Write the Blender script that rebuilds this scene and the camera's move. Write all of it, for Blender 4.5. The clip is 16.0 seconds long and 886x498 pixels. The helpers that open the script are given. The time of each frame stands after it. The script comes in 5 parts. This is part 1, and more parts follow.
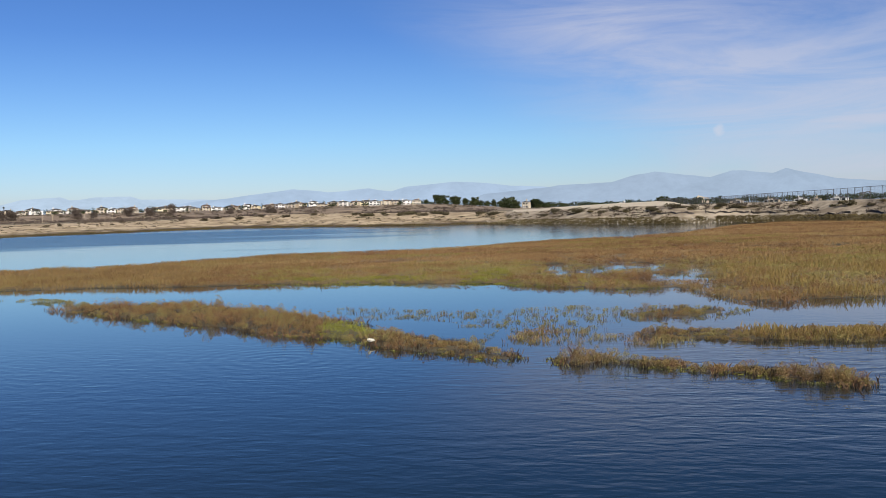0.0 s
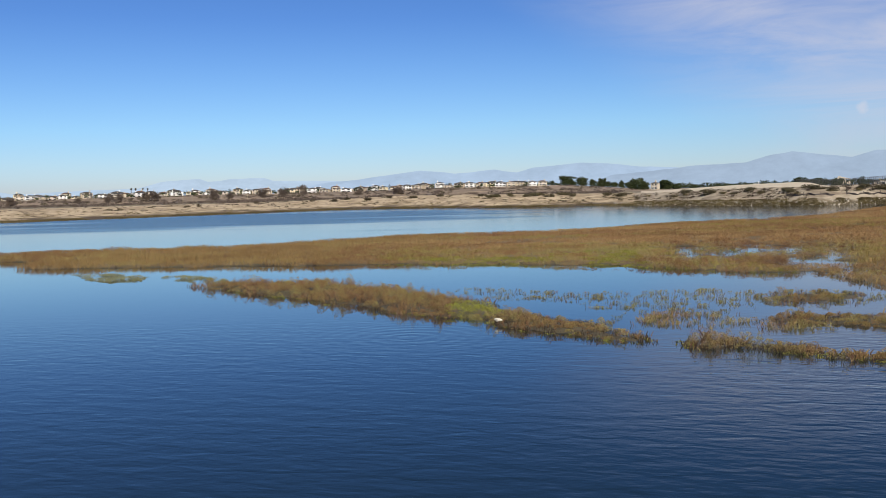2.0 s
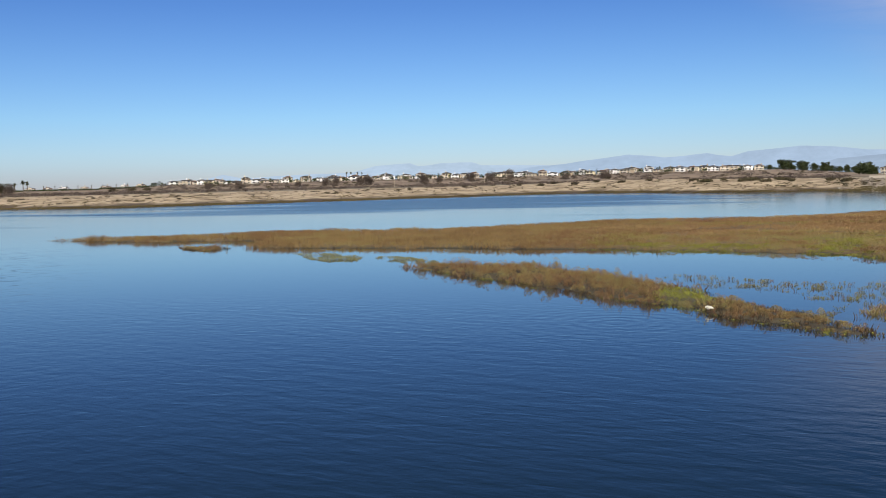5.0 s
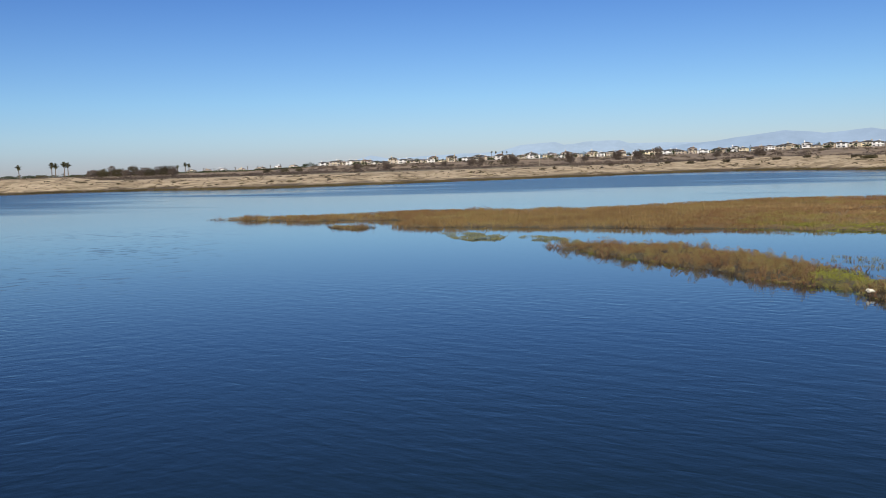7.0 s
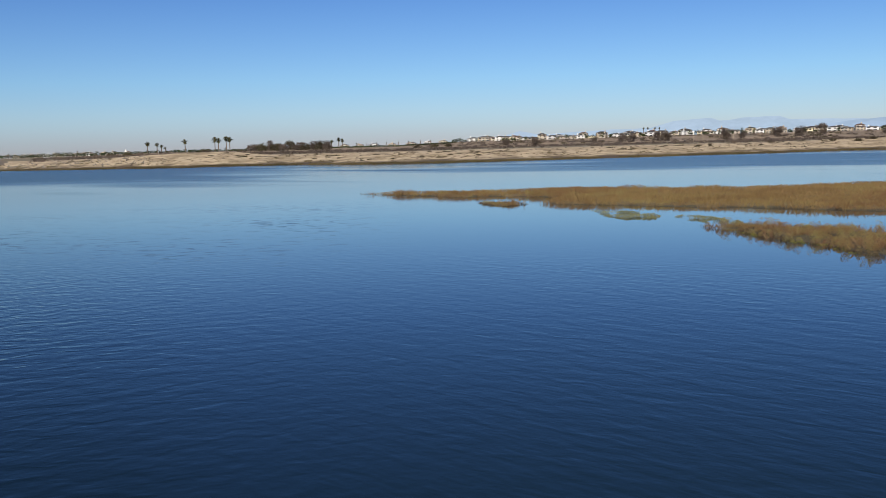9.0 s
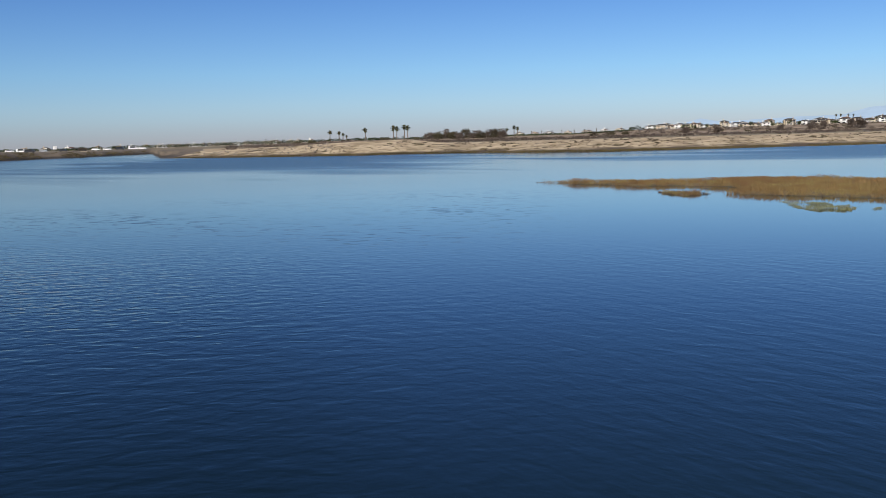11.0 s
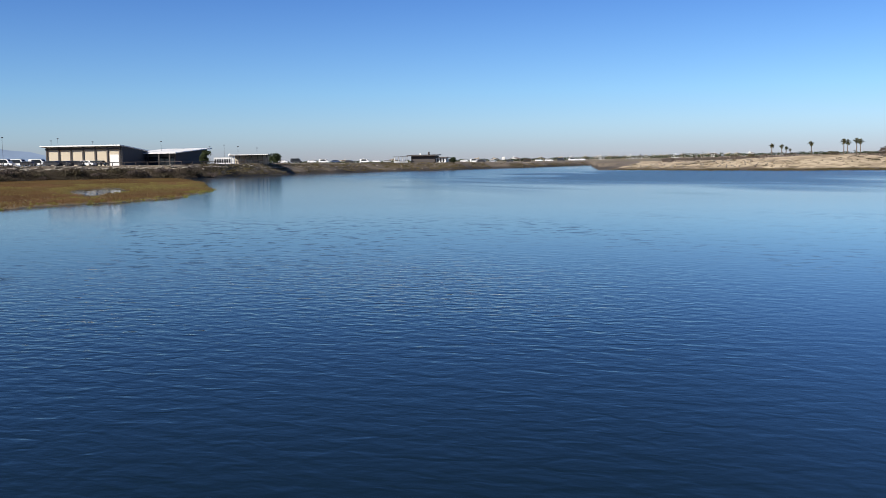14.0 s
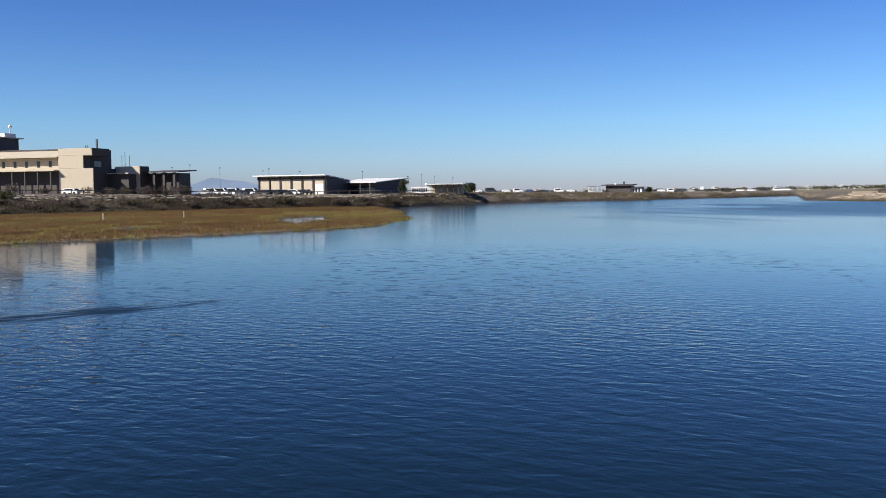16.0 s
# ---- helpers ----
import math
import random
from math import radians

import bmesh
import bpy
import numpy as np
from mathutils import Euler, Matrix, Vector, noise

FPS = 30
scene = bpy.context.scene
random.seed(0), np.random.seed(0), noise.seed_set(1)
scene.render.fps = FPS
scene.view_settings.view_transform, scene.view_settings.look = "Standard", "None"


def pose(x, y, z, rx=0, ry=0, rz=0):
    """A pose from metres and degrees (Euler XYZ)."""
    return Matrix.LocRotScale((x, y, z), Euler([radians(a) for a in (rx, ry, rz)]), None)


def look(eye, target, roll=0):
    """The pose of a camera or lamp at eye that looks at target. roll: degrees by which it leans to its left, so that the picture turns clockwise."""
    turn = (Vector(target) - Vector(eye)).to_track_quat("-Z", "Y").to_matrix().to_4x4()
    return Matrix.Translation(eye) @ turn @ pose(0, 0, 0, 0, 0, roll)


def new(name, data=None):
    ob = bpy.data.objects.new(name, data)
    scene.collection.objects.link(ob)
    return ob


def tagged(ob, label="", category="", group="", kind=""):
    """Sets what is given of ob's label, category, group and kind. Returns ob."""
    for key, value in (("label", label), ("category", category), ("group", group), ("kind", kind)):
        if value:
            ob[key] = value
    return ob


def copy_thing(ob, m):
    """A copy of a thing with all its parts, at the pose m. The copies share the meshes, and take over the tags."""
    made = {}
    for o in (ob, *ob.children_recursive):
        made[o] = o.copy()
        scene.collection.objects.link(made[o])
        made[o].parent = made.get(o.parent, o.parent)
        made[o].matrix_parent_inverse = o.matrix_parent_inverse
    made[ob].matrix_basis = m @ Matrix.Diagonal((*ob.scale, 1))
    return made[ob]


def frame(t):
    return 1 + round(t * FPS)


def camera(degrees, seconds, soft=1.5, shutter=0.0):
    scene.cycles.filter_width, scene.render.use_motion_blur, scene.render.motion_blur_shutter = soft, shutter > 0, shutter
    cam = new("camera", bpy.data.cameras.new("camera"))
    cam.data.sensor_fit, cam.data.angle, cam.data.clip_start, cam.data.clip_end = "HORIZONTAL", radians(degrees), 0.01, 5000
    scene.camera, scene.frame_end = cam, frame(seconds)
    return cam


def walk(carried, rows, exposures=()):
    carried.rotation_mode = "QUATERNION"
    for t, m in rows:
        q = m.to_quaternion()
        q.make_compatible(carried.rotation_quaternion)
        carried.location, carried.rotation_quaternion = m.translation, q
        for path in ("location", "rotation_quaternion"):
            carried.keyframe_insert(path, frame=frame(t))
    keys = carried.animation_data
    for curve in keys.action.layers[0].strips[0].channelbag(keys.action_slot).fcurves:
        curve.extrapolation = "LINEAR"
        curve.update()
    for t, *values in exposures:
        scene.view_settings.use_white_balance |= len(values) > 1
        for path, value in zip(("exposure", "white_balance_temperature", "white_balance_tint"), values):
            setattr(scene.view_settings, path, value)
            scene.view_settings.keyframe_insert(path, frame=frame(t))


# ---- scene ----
# ======== camera: a slow turn on the spot, eye 3.5 m above the water ========
cam = camera(49.47, 16.0, soft=0.8)
ROWS = [
    (0.0, -0.0, 0.0, 3.5, 87.68, 1.52, -0.06),
    (0.5, -0.0, -0.03, 3.49, 87.45, 1.63, 1.79),
    (1.0, -0.02, -0.07, 3.49, 87.18, 1.62, 3.66),
    (1.5, -0.04, -0.12, 3.48, 86.96, 1.58, 5.55),
    (2.0, -0.05, -0.17, 3.49, 86.76, 1.48, 7.42),
    (2.5, -0.07, -0.25, 3.5, 86.61, 1.4, 9.31),
    (3.0, -0.06, -0.34, 3.51, 86.51, 1.27, 11.25),
    (3.5, -0.06, -0.4, 3.5, 86.45, 1.21, 13.19),
    (4.0, -0.07, -0.43, 3.5, 86.36, 1.19, 15.18),
    (6.5, -0.03, -0.36, 3.47, 85.46, 1.7, 26.38),
    (7.0, -0.02, -0.34, 3.48, 85.12, 1.78, 28.25),
    (7.5, -0.11, -0.34, 3.49, 84.81, 1.7, 29.93),
    (8.0, -0.2, -0.32, 3.51, 84.51, 1.6, 31.89),
    (8.5, -0.26, -0.31, 3.51, 84.22, 1.5, 34.38),
    (9.0, -0.3, -0.29, 3.51, 83.94, 1.47, 37.05),
    (11.5, -0.49, -0.29, 3.51, 83.58, 1.46, 50.12),
    (12.0, -0.5, -0.29, 3.53, 83.74, 1.33, 53.16),
    (12.5, -0.53, -0.3, 3.54, 84.02, 1.11, 57.17),
    (13.0, -0.61, -0.34, 3.55, 84.31, 0.84, 62.31),
    (13.5, -0.63, -0.33, 3.55, 84.52, 0.78, 67.75),
    (14.0, -0.64, -0.33, 3.56, 84.77, 0.84, 72.82),
    (14.5, -0.67, -0.29, 3.57, 85.06, 0.99, 77.02),
    (15.0, -0.71, -0.26, 3.59, 85.49, 0.97, 80.28),
    (15.5, -0.74, -0.25, 3.6, 86.01, 0.89, 82.53),
    (16.0, -0.76, -0.25, 3.6, 86.66, 0.67, 84.31),
]
walk(cam, [(t, pose(x, y, z, rx, ry, rz)) for t, x, y, z, rx, ry, rz in ROWS],
     [(0.0, 0.49, 6800, 10), (4.0, 0.47, 6800, 10), (7.0, 0.36, 6750, 10), (9.0, 0.35, 6720, 10), (12.5, 0.39, 6500, 10), (13.4, 0.54, 6480, 10), (14.5, 0.74, 6450, 10), (16.0, 0.74, 6420, 10)])

SKY_POWER, SUN_POWER = 0.088, 4.6
# ======== light: clear winter sky, sun behind the viewer ========
SUN_AZ, SUN_EL = radians(158), radians(34)   # clockwise from +y
SUN = Vector((math.sin(SUN_AZ) * math.cos(SUN_EL), math.cos(SUN_AZ) * math.cos(SUN_EL), math.sin(SUN_EL)))


class Nodes:
    """Small helper to wire a node tree."""

    def __init__(self, tree):
        self.tree = tree
        tree.nodes.clear()

    def add(self, kind, ins=None, operation="", data_type="", blend_type="", interpolation_type=""):
        n = self.tree.nodes.new(kind)
        if data_type:
            n.data_type = data_type
        if operation:
            n.operation = operation
        if blend_type:
            n.blend_type = blend_type
        if interpolation_type:
            n.interpolation_type = interpolation_type
        for k, v in (ins or {}).items():
            s = n.inputs[k]
            if isinstance(v, bpy.types.NodeSocket):
                self.tree.links.new(v, s)
            else:
                s.default_value = v
        return n

    def math(self, op, a, b=0.0, c=0.0):
        return self.add("ShaderNodeMath", {0: a, 1: b, 2: c}, operation=op).outputs[0]

    def ramp(self, fac, stops):
        n = self.add("ShaderNodeValToRGB", {0: fac})
        els = n.color_ramp.elements
        while len(els) < len(stops):
            els.new(0.5)
        for e, (p, c) in zip(els, stops):
            e.position, e.color = p, (*c, 1.0)
        return n.outputs[0]

    def mix(self, fac, a, b, blend="MIX"):
        n = self.add("ShaderNodeMix", data_type="RGBA", blend_type=blend)
        for k, v in ((0, fac), (6, a), (7, b)):
            if isinstance(v, bpy.types.NodeSocket):
                self.tree.links.new(v, n.inputs[k])
            else:
                n.inputs[k].default_value = (*v, 1.0) if isinstance(v, tuple) and len(v) == 3 else v
        return n.outputs[2]

    def noise(self, vec, scale, detail=3.0, rough=0.5, dist=0.0):
        return self.add("ShaderNodeTexNoise", {"Vector": vec, "Scale": scale, "Detail": detail, "Roughness": rough, "Distortion": dist}).outputs[0]


PUFF = (0.27675, 0.95826, 0.07176)
world = bpy.data.worlds.new("sky")
scene.world = world
world.use_nodes = True
W = Nodes(world.node_tree)
sky = W.add("ShaderNodeTexSky")
sky.sky_type, sky.sun_disc, sky.sun_elevation, sky.sun_rotation = "NISHITA", False, SUN_EL, SUN_AZ
sky.air_density, sky.dust_density, sky.ozone_density = 1.0, 0.2, 4.0
way = W.add("ShaderNodeTexCoord").outputs["Generated"]
axes = W.add("ShaderNodeSeparateXYZ", {0: way})
up = axes.outputs[2]
rise = W.add("ShaderNodeMapRange", {0: up, 1: 0.0, 2: 0.5}).outputs[0]
hue = W.ramp(rise, [(0.0, (0.56, 0.60, 0.83)), (0.05, (0.53, 0.645, 0.90)), (0.14, (0.47, 0.66, 0.925)), (0.36, (0.30, 0.48, 0.81)), (1.0, (0.18, 0.31, 0.54))])
blue = W.mix(1.0, sky.outputs[0], hue, "MULTIPLY")
# a grey-mauve smog bank low over the west
smog = W.math("MULTIPLY", W.add("ShaderNodeMapRange", {0: up, 1: 0.002, 2: 0.042, 3: 1.0, 4: 0.0}, interpolation_type="SMOOTHSTEP").outputs[0],
              W.add("ShaderNodeMapRange", {0: axes.outputs[0], 1: -0.25, 2: -0.75, 3: 0.0, 4: 1.0}, interpolation_type="SMOOTHSTEP").outputs[0])
blue = W.mix(smog, blue, W.mix(1.0, blue, (0.86, 0.875, 0.935), "MULTIPLY"))
# thin cirrus veil over the mountains, fading towards the left
stretch = W.add("ShaderNodeMapping", {"Vector": way, "Rotation": (0.0, -0.22, 0.3), "Scale": (2.0, 2.0, 12.0)}).outputs[0]
wisps = W.noise(stretch, 2.2, 8.0, 0.62, 0.8)
wisps = W.add("ShaderNodeMapRange", {0: wisps, 1: 0.34, 2: 0.68}).outputs[0]
edge = W.math("ADD", axes.outputs[0], W.math("MULTIPLY", W.math("MINIMUM", up, 0.21), 1.35))
veil = W.add("ShaderNodeMapRange", {0: edge, 1: 0.17, 2: 0.42}, interpolation_type="SMOOTHSTEP").outputs[0]
high = W.add("ShaderNodeMapRange", {0: up, 1: 0.185, 2: 0.275, 3: 1.0, 4: 0.0}).outputs[0]
cover = W.math("MULTIPLY", W.math("ADD", W.math("MULTIPLY", wisps, 0.56), 0.22), W.math("MULTIPLY", veil, high))
thin = W.math("MULTIPLY", W.add("ShaderNodeMapRange", {0: axes.outputs[0], 1: 0.18, 2: 0.38, 3: 0.0, 4: 0.5}).outputs[0], W.add("ShaderNodeMapRange", {0: up, 1: 0.11, 2: 0.19}).outputs[0])
cover = W.math("MULTIPLY", cover, W.math("SUBTRACT", 1.0, thin))
near = W.add("ShaderNodeVectorMath", {0: way, 1: PUFF}, operation="DOT_PRODUCT").outputs["Value"]
near = W.math("ADD", near, W.math("MULTIPLY", W.math("SUBTRACT", W.noise(way, 90.0, 3.0), 0.5), 0.00004))
puff = W.add("ShaderNodeMapRange", {0: near, 1: 0.999972, 2: 1.00001, 4: 0.7}, interpolation_type="SMOOTHSTEP").outputs[0]
cloudy = W.mix(puff, W.mix(cover, blue, (4.6, 4.9, 6.1)), (5.1, 5.4, 6.4))
out = W.add("ShaderNodeBackground", {"Color": cloudy, "Strength": SKY_POWER})
W.add("ShaderNodeOutputWorld", {0: out.outputs[0]})

sun = new("sun", bpy.data.lights.new("sun", "SUN"))
sun.data.energy, sun.data.angle, sun.data.color = SUN_POWER, radians(0.53), (1.0, 0.94, 0.86)
sun.matrix_world = look(SUN * 200, (0, 0, 0))

# ======== materials ========
def material(name):
    m = bpy.data.materials.new(name)
    m.use_nodes = True
    return m, Nodes(m.node_tree)


def finish(n, color, rough=0.8, bump=None, strength=0.3, distance=0.1, **more):
    ins = {"Base Color": color, "Roughness": rough}
    ins.update({k.replace("_", " "): v for k, v in more.items()})
    if bump is not None:
        ins["Normal"] = n.add("ShaderNodeBump", {"Height": bump, "Strength": strength, "Distance": distance}).outputs[0]
    b = n.add("ShaderNodeBsdfPrincipled", ins)
    n.add("ShaderNodeOutputMaterial", {0: b.outputs[0]})


def place(n):
    return n.add("ShaderNodeNewGeometry").outputs["Position"]


def speckled(name, dark, light, scale, rough=0.8, fine=6.0, bump=0.3, distance=0.05, **more):
    """A rough surface that varies at two scales, in world space."""
    m, n = material(name)
    p = place(n)
    a = n.noise(p, scale, 4.0, 0.6)
    b = n.noise(p, scale * fine, 3.0, 0.6)
    f = n.math("ADD", n.math("MULTIPLY", a, 0.6), n.math("MULTIPLY", b, 0.4))
    c = n.ramp(f, [(0.32, dark), (0.68, light)])
    finish(n, c, rough, b, bump, distance, **more)
    return m


def plain(name, color, rough=0.6, vary=0.12, **more):
    """Paint or another even surface, with faint weathering and a slight shift from thing to thing."""
    m, n = material(name)
    p = place(n)
    a = n.noise(p, 0.9, 4.0, 0.6)
    r = n.add("ShaderNodeObjectInfo").outputs["Random"]
    v = n.math("ADD", n.math("MULTIPLY", a, vary * 2), n.math("MULTIPLY", r, vary))
    c = n.mix(n.math("SUBTRACT", v, vary * 0.5), color, tuple(k * 0.55 for k in color))
    finish(n, c, rough, n.noise(p, 14.0), 0.08, 0.01, **more)
    return m


def leafy(name, stops, patch=0.25, rough=0.7, own=0.22):
    """Vegetation: hue by patches of the marsh and from blade to blade."""
    m, n = material(name)
    p = place(n)
    isl = n.add("ShaderNodeNewGeometry").outputs["Random Per Island"]
    big = n.math("ADD", n.math("MULTIPLY", n.noise(p, patch * 0.35, 3.0, 0.6), 0.5), n.math("MULTIPLY", n.noise(p, patch * 2.4, 4.0, 0.65), 0.5))
    big = n.add("ShaderNodeMapRange", {0: big, 1: 0.36, 2: 0.64}).outputs[0]
    f = n.math("ADD", n.math("MULTIPLY", big, 1 - own), n.math("MULTIPLY", isl, own))
    c = n.ramp(f, stops)
    b = n.add("ShaderNodeBsdfPrincipled", {"Base Color": c, "Roughness": rough, "Specular IOR Level": 0.25})
    t = n.add("ShaderNodeBsdfTranslucent", {"Color": c})
    mixed = n.add("ShaderNodeMixShader", {0: 0.4, 1: b.outputs[0], 2: t.outputs[0]})
    n.add("ShaderNodeOutputMaterial", {0: mixed.outputs[0]})
    return m


def make_water():
    m, n = material("lagoon water")
    p = place(n)
    xy = n.add("ShaderNodeSeparateXYZ", {0: p})
    x, y = xy.outputs[0], xy.outputs[1]
    off = n.add("ShaderNodeVectorMath", {0: p}, operation="LENGTH").outputs["Value"]

    def ease(v, lo, hi, a=0.0, b=1.0):
        return n.add("ShaderNodeMapRange", {0: v, 1: lo, 2: hi, 3: a, 4: b}, interpolation_type="SMOOTHSTEP").outputs[0]

    def along(turn, stretch):
        """Coordinates drawn out along the crests, which run at so many degrees from +x."""
        q = n.add("ShaderNodeMapping", {"Vector": p, "Rotation": (0, 0, radians(turn)), "Scale": (stretch, 1.0, 1.0)})
        q.vector_type = "TEXTURE"
        return q.outputs[0]

    def ripples(turn, stretch, size, chop, regular):
        q = along(turn, stretch)
        train = n.add("ShaderNodeTexWave", {"Vector": along(turn, 1.15), "Scale": 0.46, "Distortion": 4.5, "Detail": 2.0, "Detail Scale": 1.3, "Detail Roughness": 0.5})
        train.bands_direction = "Y"
        sets = ease(n.noise(p, 0.17, 2.0), 0.36, 0.64, 0.3 * regular, regular)
        h = n.math("ADD", n.math("MULTIPLY", n.noise(q, size, 1.5, 0.45, 0.5), 0.8), n.math("MULTIPLY", n.noise(q, 6.5, 2.0, 0.5, 0.2), chop))
        return n.math("ADD", h, n.math("MULTIPLY", train.outputs["Fac"], sets))

    # crests lie east-west in the north, swung round westwards to fit the camera's view
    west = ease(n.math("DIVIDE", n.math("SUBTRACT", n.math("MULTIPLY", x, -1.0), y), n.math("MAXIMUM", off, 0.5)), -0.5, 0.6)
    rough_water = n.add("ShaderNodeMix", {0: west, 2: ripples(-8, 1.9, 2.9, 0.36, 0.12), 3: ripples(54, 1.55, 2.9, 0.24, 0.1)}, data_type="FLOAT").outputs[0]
    gust = n.noise(n.add("ShaderNodeMapping", {"Vector": p, "Scale": (0.012, 0.03, 1.0)}).outputs[0], 1.0, 2.0, 0.5, 0.6)
    streaks = n.noise(n.add("ShaderNodeMapping", {"Vector": p, "Scale": (0.016, 0.06, 1.0)}).outputs[0], 1.0, 2.5, 0.5, 0.5)
    # the lee of the marsh is smooth, open water is not
    lee = n.math("SUBTRACT", 1.0, n.math("MULTIPLY", ease(y, 17.0, 31.0, 0.0, 0.94), ease(x, -52.0, -30.0, 0.45, 1.0)))
    away = ease(x, -20.0, -46.0, 1.0, 0.07)
    south = n.math("MAXIMUM", ease(y, 4.0, 20.0, 1.75, 0.5), ease(n.math("ADD", x, n.math("MULTIPLY", gust, 3.0)), 1.0, 6.0, 0.0, 1.25))
    patches = ease(gust, 0.40, 0.60, 0.5, 1.0)
    amount = ease(x, 0.0, -30.0, 0.8, 1.0)
    for k in (ease(off, 6.0, 24.0, 0.75, 1.0), south, away, lee, patches):
        amount = n.math("MULTIPLY", amount, k)
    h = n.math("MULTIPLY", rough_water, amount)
    # cat's paws: scattered steeper wavelets on the smooth water farther out
    flecks = ease(n.noise(along(50, 1.7), 1.9, 2.0, 0.55, 0.6), 0.50, 0.68)
    paws = n.math("MULTIPLY", n.math("MULTIPLY", ease(off, 24.0, 36.0), ease(off, 50.0, 74.0, 1.0, 0.0)), n.math("MULTIPLY", ease(west, 0.15, 0.5), ease(streaks, 0.38, 0.55, 0.25, 1.0)))
    paws = n.math("MULTIPLY", n.math("ADD", flecks, ease(rough_water, 0.62, 0.85, 0.0, 0.55)), paws)
    # spreading rings off the strip, and a swimmer's wake on the open water
    ring = n.add("ShaderNodeVectorMath", {0: p, 1: (-4.0, 23.0, 0.0)}, operation="DISTANCE").outputs["Value"]
    fade = n.add("ShaderNodeMapRange", {0: ring, 1: 0.8, 2: 3.6, 3: 0.035, 4: 0.0}).outputs[0]
    h = n.math("ADD", h, n.math("MULTIPLY", n.math("SINE", n.math("MULTIPLY", ring, 14.0)), fade))
    trail = n.add("ShaderNodeMapping", {"Vector": n.add("ShaderNodeVectorMath", {0: p, 1: (31.4, 8.6, 0.0)}, operation="ADD").outputs[0], "Rotation": (0, 0, radians(-125))}).outputs[0]
    trail = n.add("ShaderNodeVectorMath", {0: trail, 1: (0.16, 0.62, 1.0)}, operation="MULTIPLY").outputs[0]
    trail = n.math("ADD", n.add("ShaderNodeVectorMath", {0: trail}, operation="LENGTH").outputs["Value"], n.math("MULTIPLY", n.noise(p, 0.7, 2.0), 0.5))
    trail = ease(trail, 0.6, 1.25, 1.0, 0.0)
    h = n.math("ADD", h, n.math("MULTIPLY", n.math("MULTIPLY", trail, 0.7), n.noise(along(30, 2.0), 3.4, 2.0)))
    bump = n.add("ShaderNodeBump", {"Height": h, "Strength": 1.0, "Distance": WAVE}).outputs[0]

    # wind-ruffled reaches near the far shore
    def reach(cx, cy, rx, ry, turn, power):
        q = n.add("ShaderNodeVectorMath", {0: p, 1: (-cx, -cy, 0.0)}, operation="ADD").outputs[0]
        q = n.add("ShaderNodeMapping", {"Vector": q, "Rotation": (0, 0, radians(turn))}).outputs[0]
        q = n.add("ShaderNodeVectorMath", {0: q, 1: (1 / rx, 1 / ry, 1.0)}, operation="MULTIPLY").outputs[0]
        r = n.math("ADD", n.add("ShaderNodeVectorMath", {0: q}, operation="LENGTH").outputs["Value"], n.math("MULTIPLY", n.math("SUBTRACT", streaks, 0.5), 1.5))
        return ease(r, 0.45, 1.1, power, 0.0)

    far = n.math("ADD", reach(-62, 176, 62, 74, 0, 1.0), reach(-172, 112, 105, 48, 35, 1.0))
    far = n.math("MINIMUM", n.math("ADD", far, reach(-285, 105, 150, 46, 22, 0.4)), 1.0)
    # body colour and mirroring cut towards the west: dimmer reflection put in by position
    b = n.add("ShaderNodeBsdfPrincipled", {"Base Color": n.mix(west, (0.0055, 0.0145, 0.017), (0.0036, 0.0102, 0.0136)), "Roughness": n.math("ADD", n.math("ADD", ease(off, 30.0, 90.0, 0.03, 0.095), n.math("MULTIPLY", west, ease(off, 14.0, 45.0, 0.0, 0.012))), n.math("MAXIMUM", n.math("MULTIPLY", far, 0.15), n.math("MAXIMUM", n.math("MULTIPLY", paws, 0.17), n.math("MULTIPLY", trail, ease(n.noise(along(-55, 4.0), 2.2, 2.0), 0.35, 0.6, 0.08, 0.42))))),
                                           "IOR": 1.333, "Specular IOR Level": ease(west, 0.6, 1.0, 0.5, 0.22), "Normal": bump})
    n.add("ShaderNodeOutputMaterial", {0: b.outputs[0]})
    return m


WAVE = 0.024
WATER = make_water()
BED = speckled("lagoon mud", (0.03, 0.025, 0.02), (0.07, 0.055, 0.04), 0.6)
MUD = speckled("marsh mud", (0.035, 0.028, 0.016), (0.10, 0.085, 0.045), 0.9)

THATCH = speckled("matted dead marsh plants", (0.085, 0.06, 0.028), (0.19, 0.135, 0.06), 0.5, 0.95)


def make_shore(name, pale, dark, weeds, low, high, grain=0.05):
    """Bank soil: pale above, a weedy dark strip along the water."""
    m, n = material(name)
    p = place(n)
    z = n.add("ShaderNodeSeparateXYZ", {0: p}).outputs[2]
    a = n.noise(p, grain, 5.0, 0.65)
    b = n.noise(p, 0.45, 4.0, 0.6)
    soil = n.ramp(n.math("ADD", n.math("MULTIPLY", a, 0.55), n.math("MULTIPLY", b, 0.45)), [(0.43, dark), (0.55, pale), (0.68, tuple(min(1, k * 1.15) for k in pale))])
    edge = n.math("ADD", z, n.math("MULTIPLY", n.math("SUBTRACT", a, 0.5), 1.6))
    strip = n.add("ShaderNodeMapRange", {0: edge, 1: low, 2: high, 3: 1.0, 4: 0.0}).outputs[0]
    weedc = n.mix(b, weeds, tuple(k * 0.45 for k in weeds))
    c = n.mix(strip, soil, weedc)
    finish(n, c, 0.9, b, 0.5, 0.3)
    return m


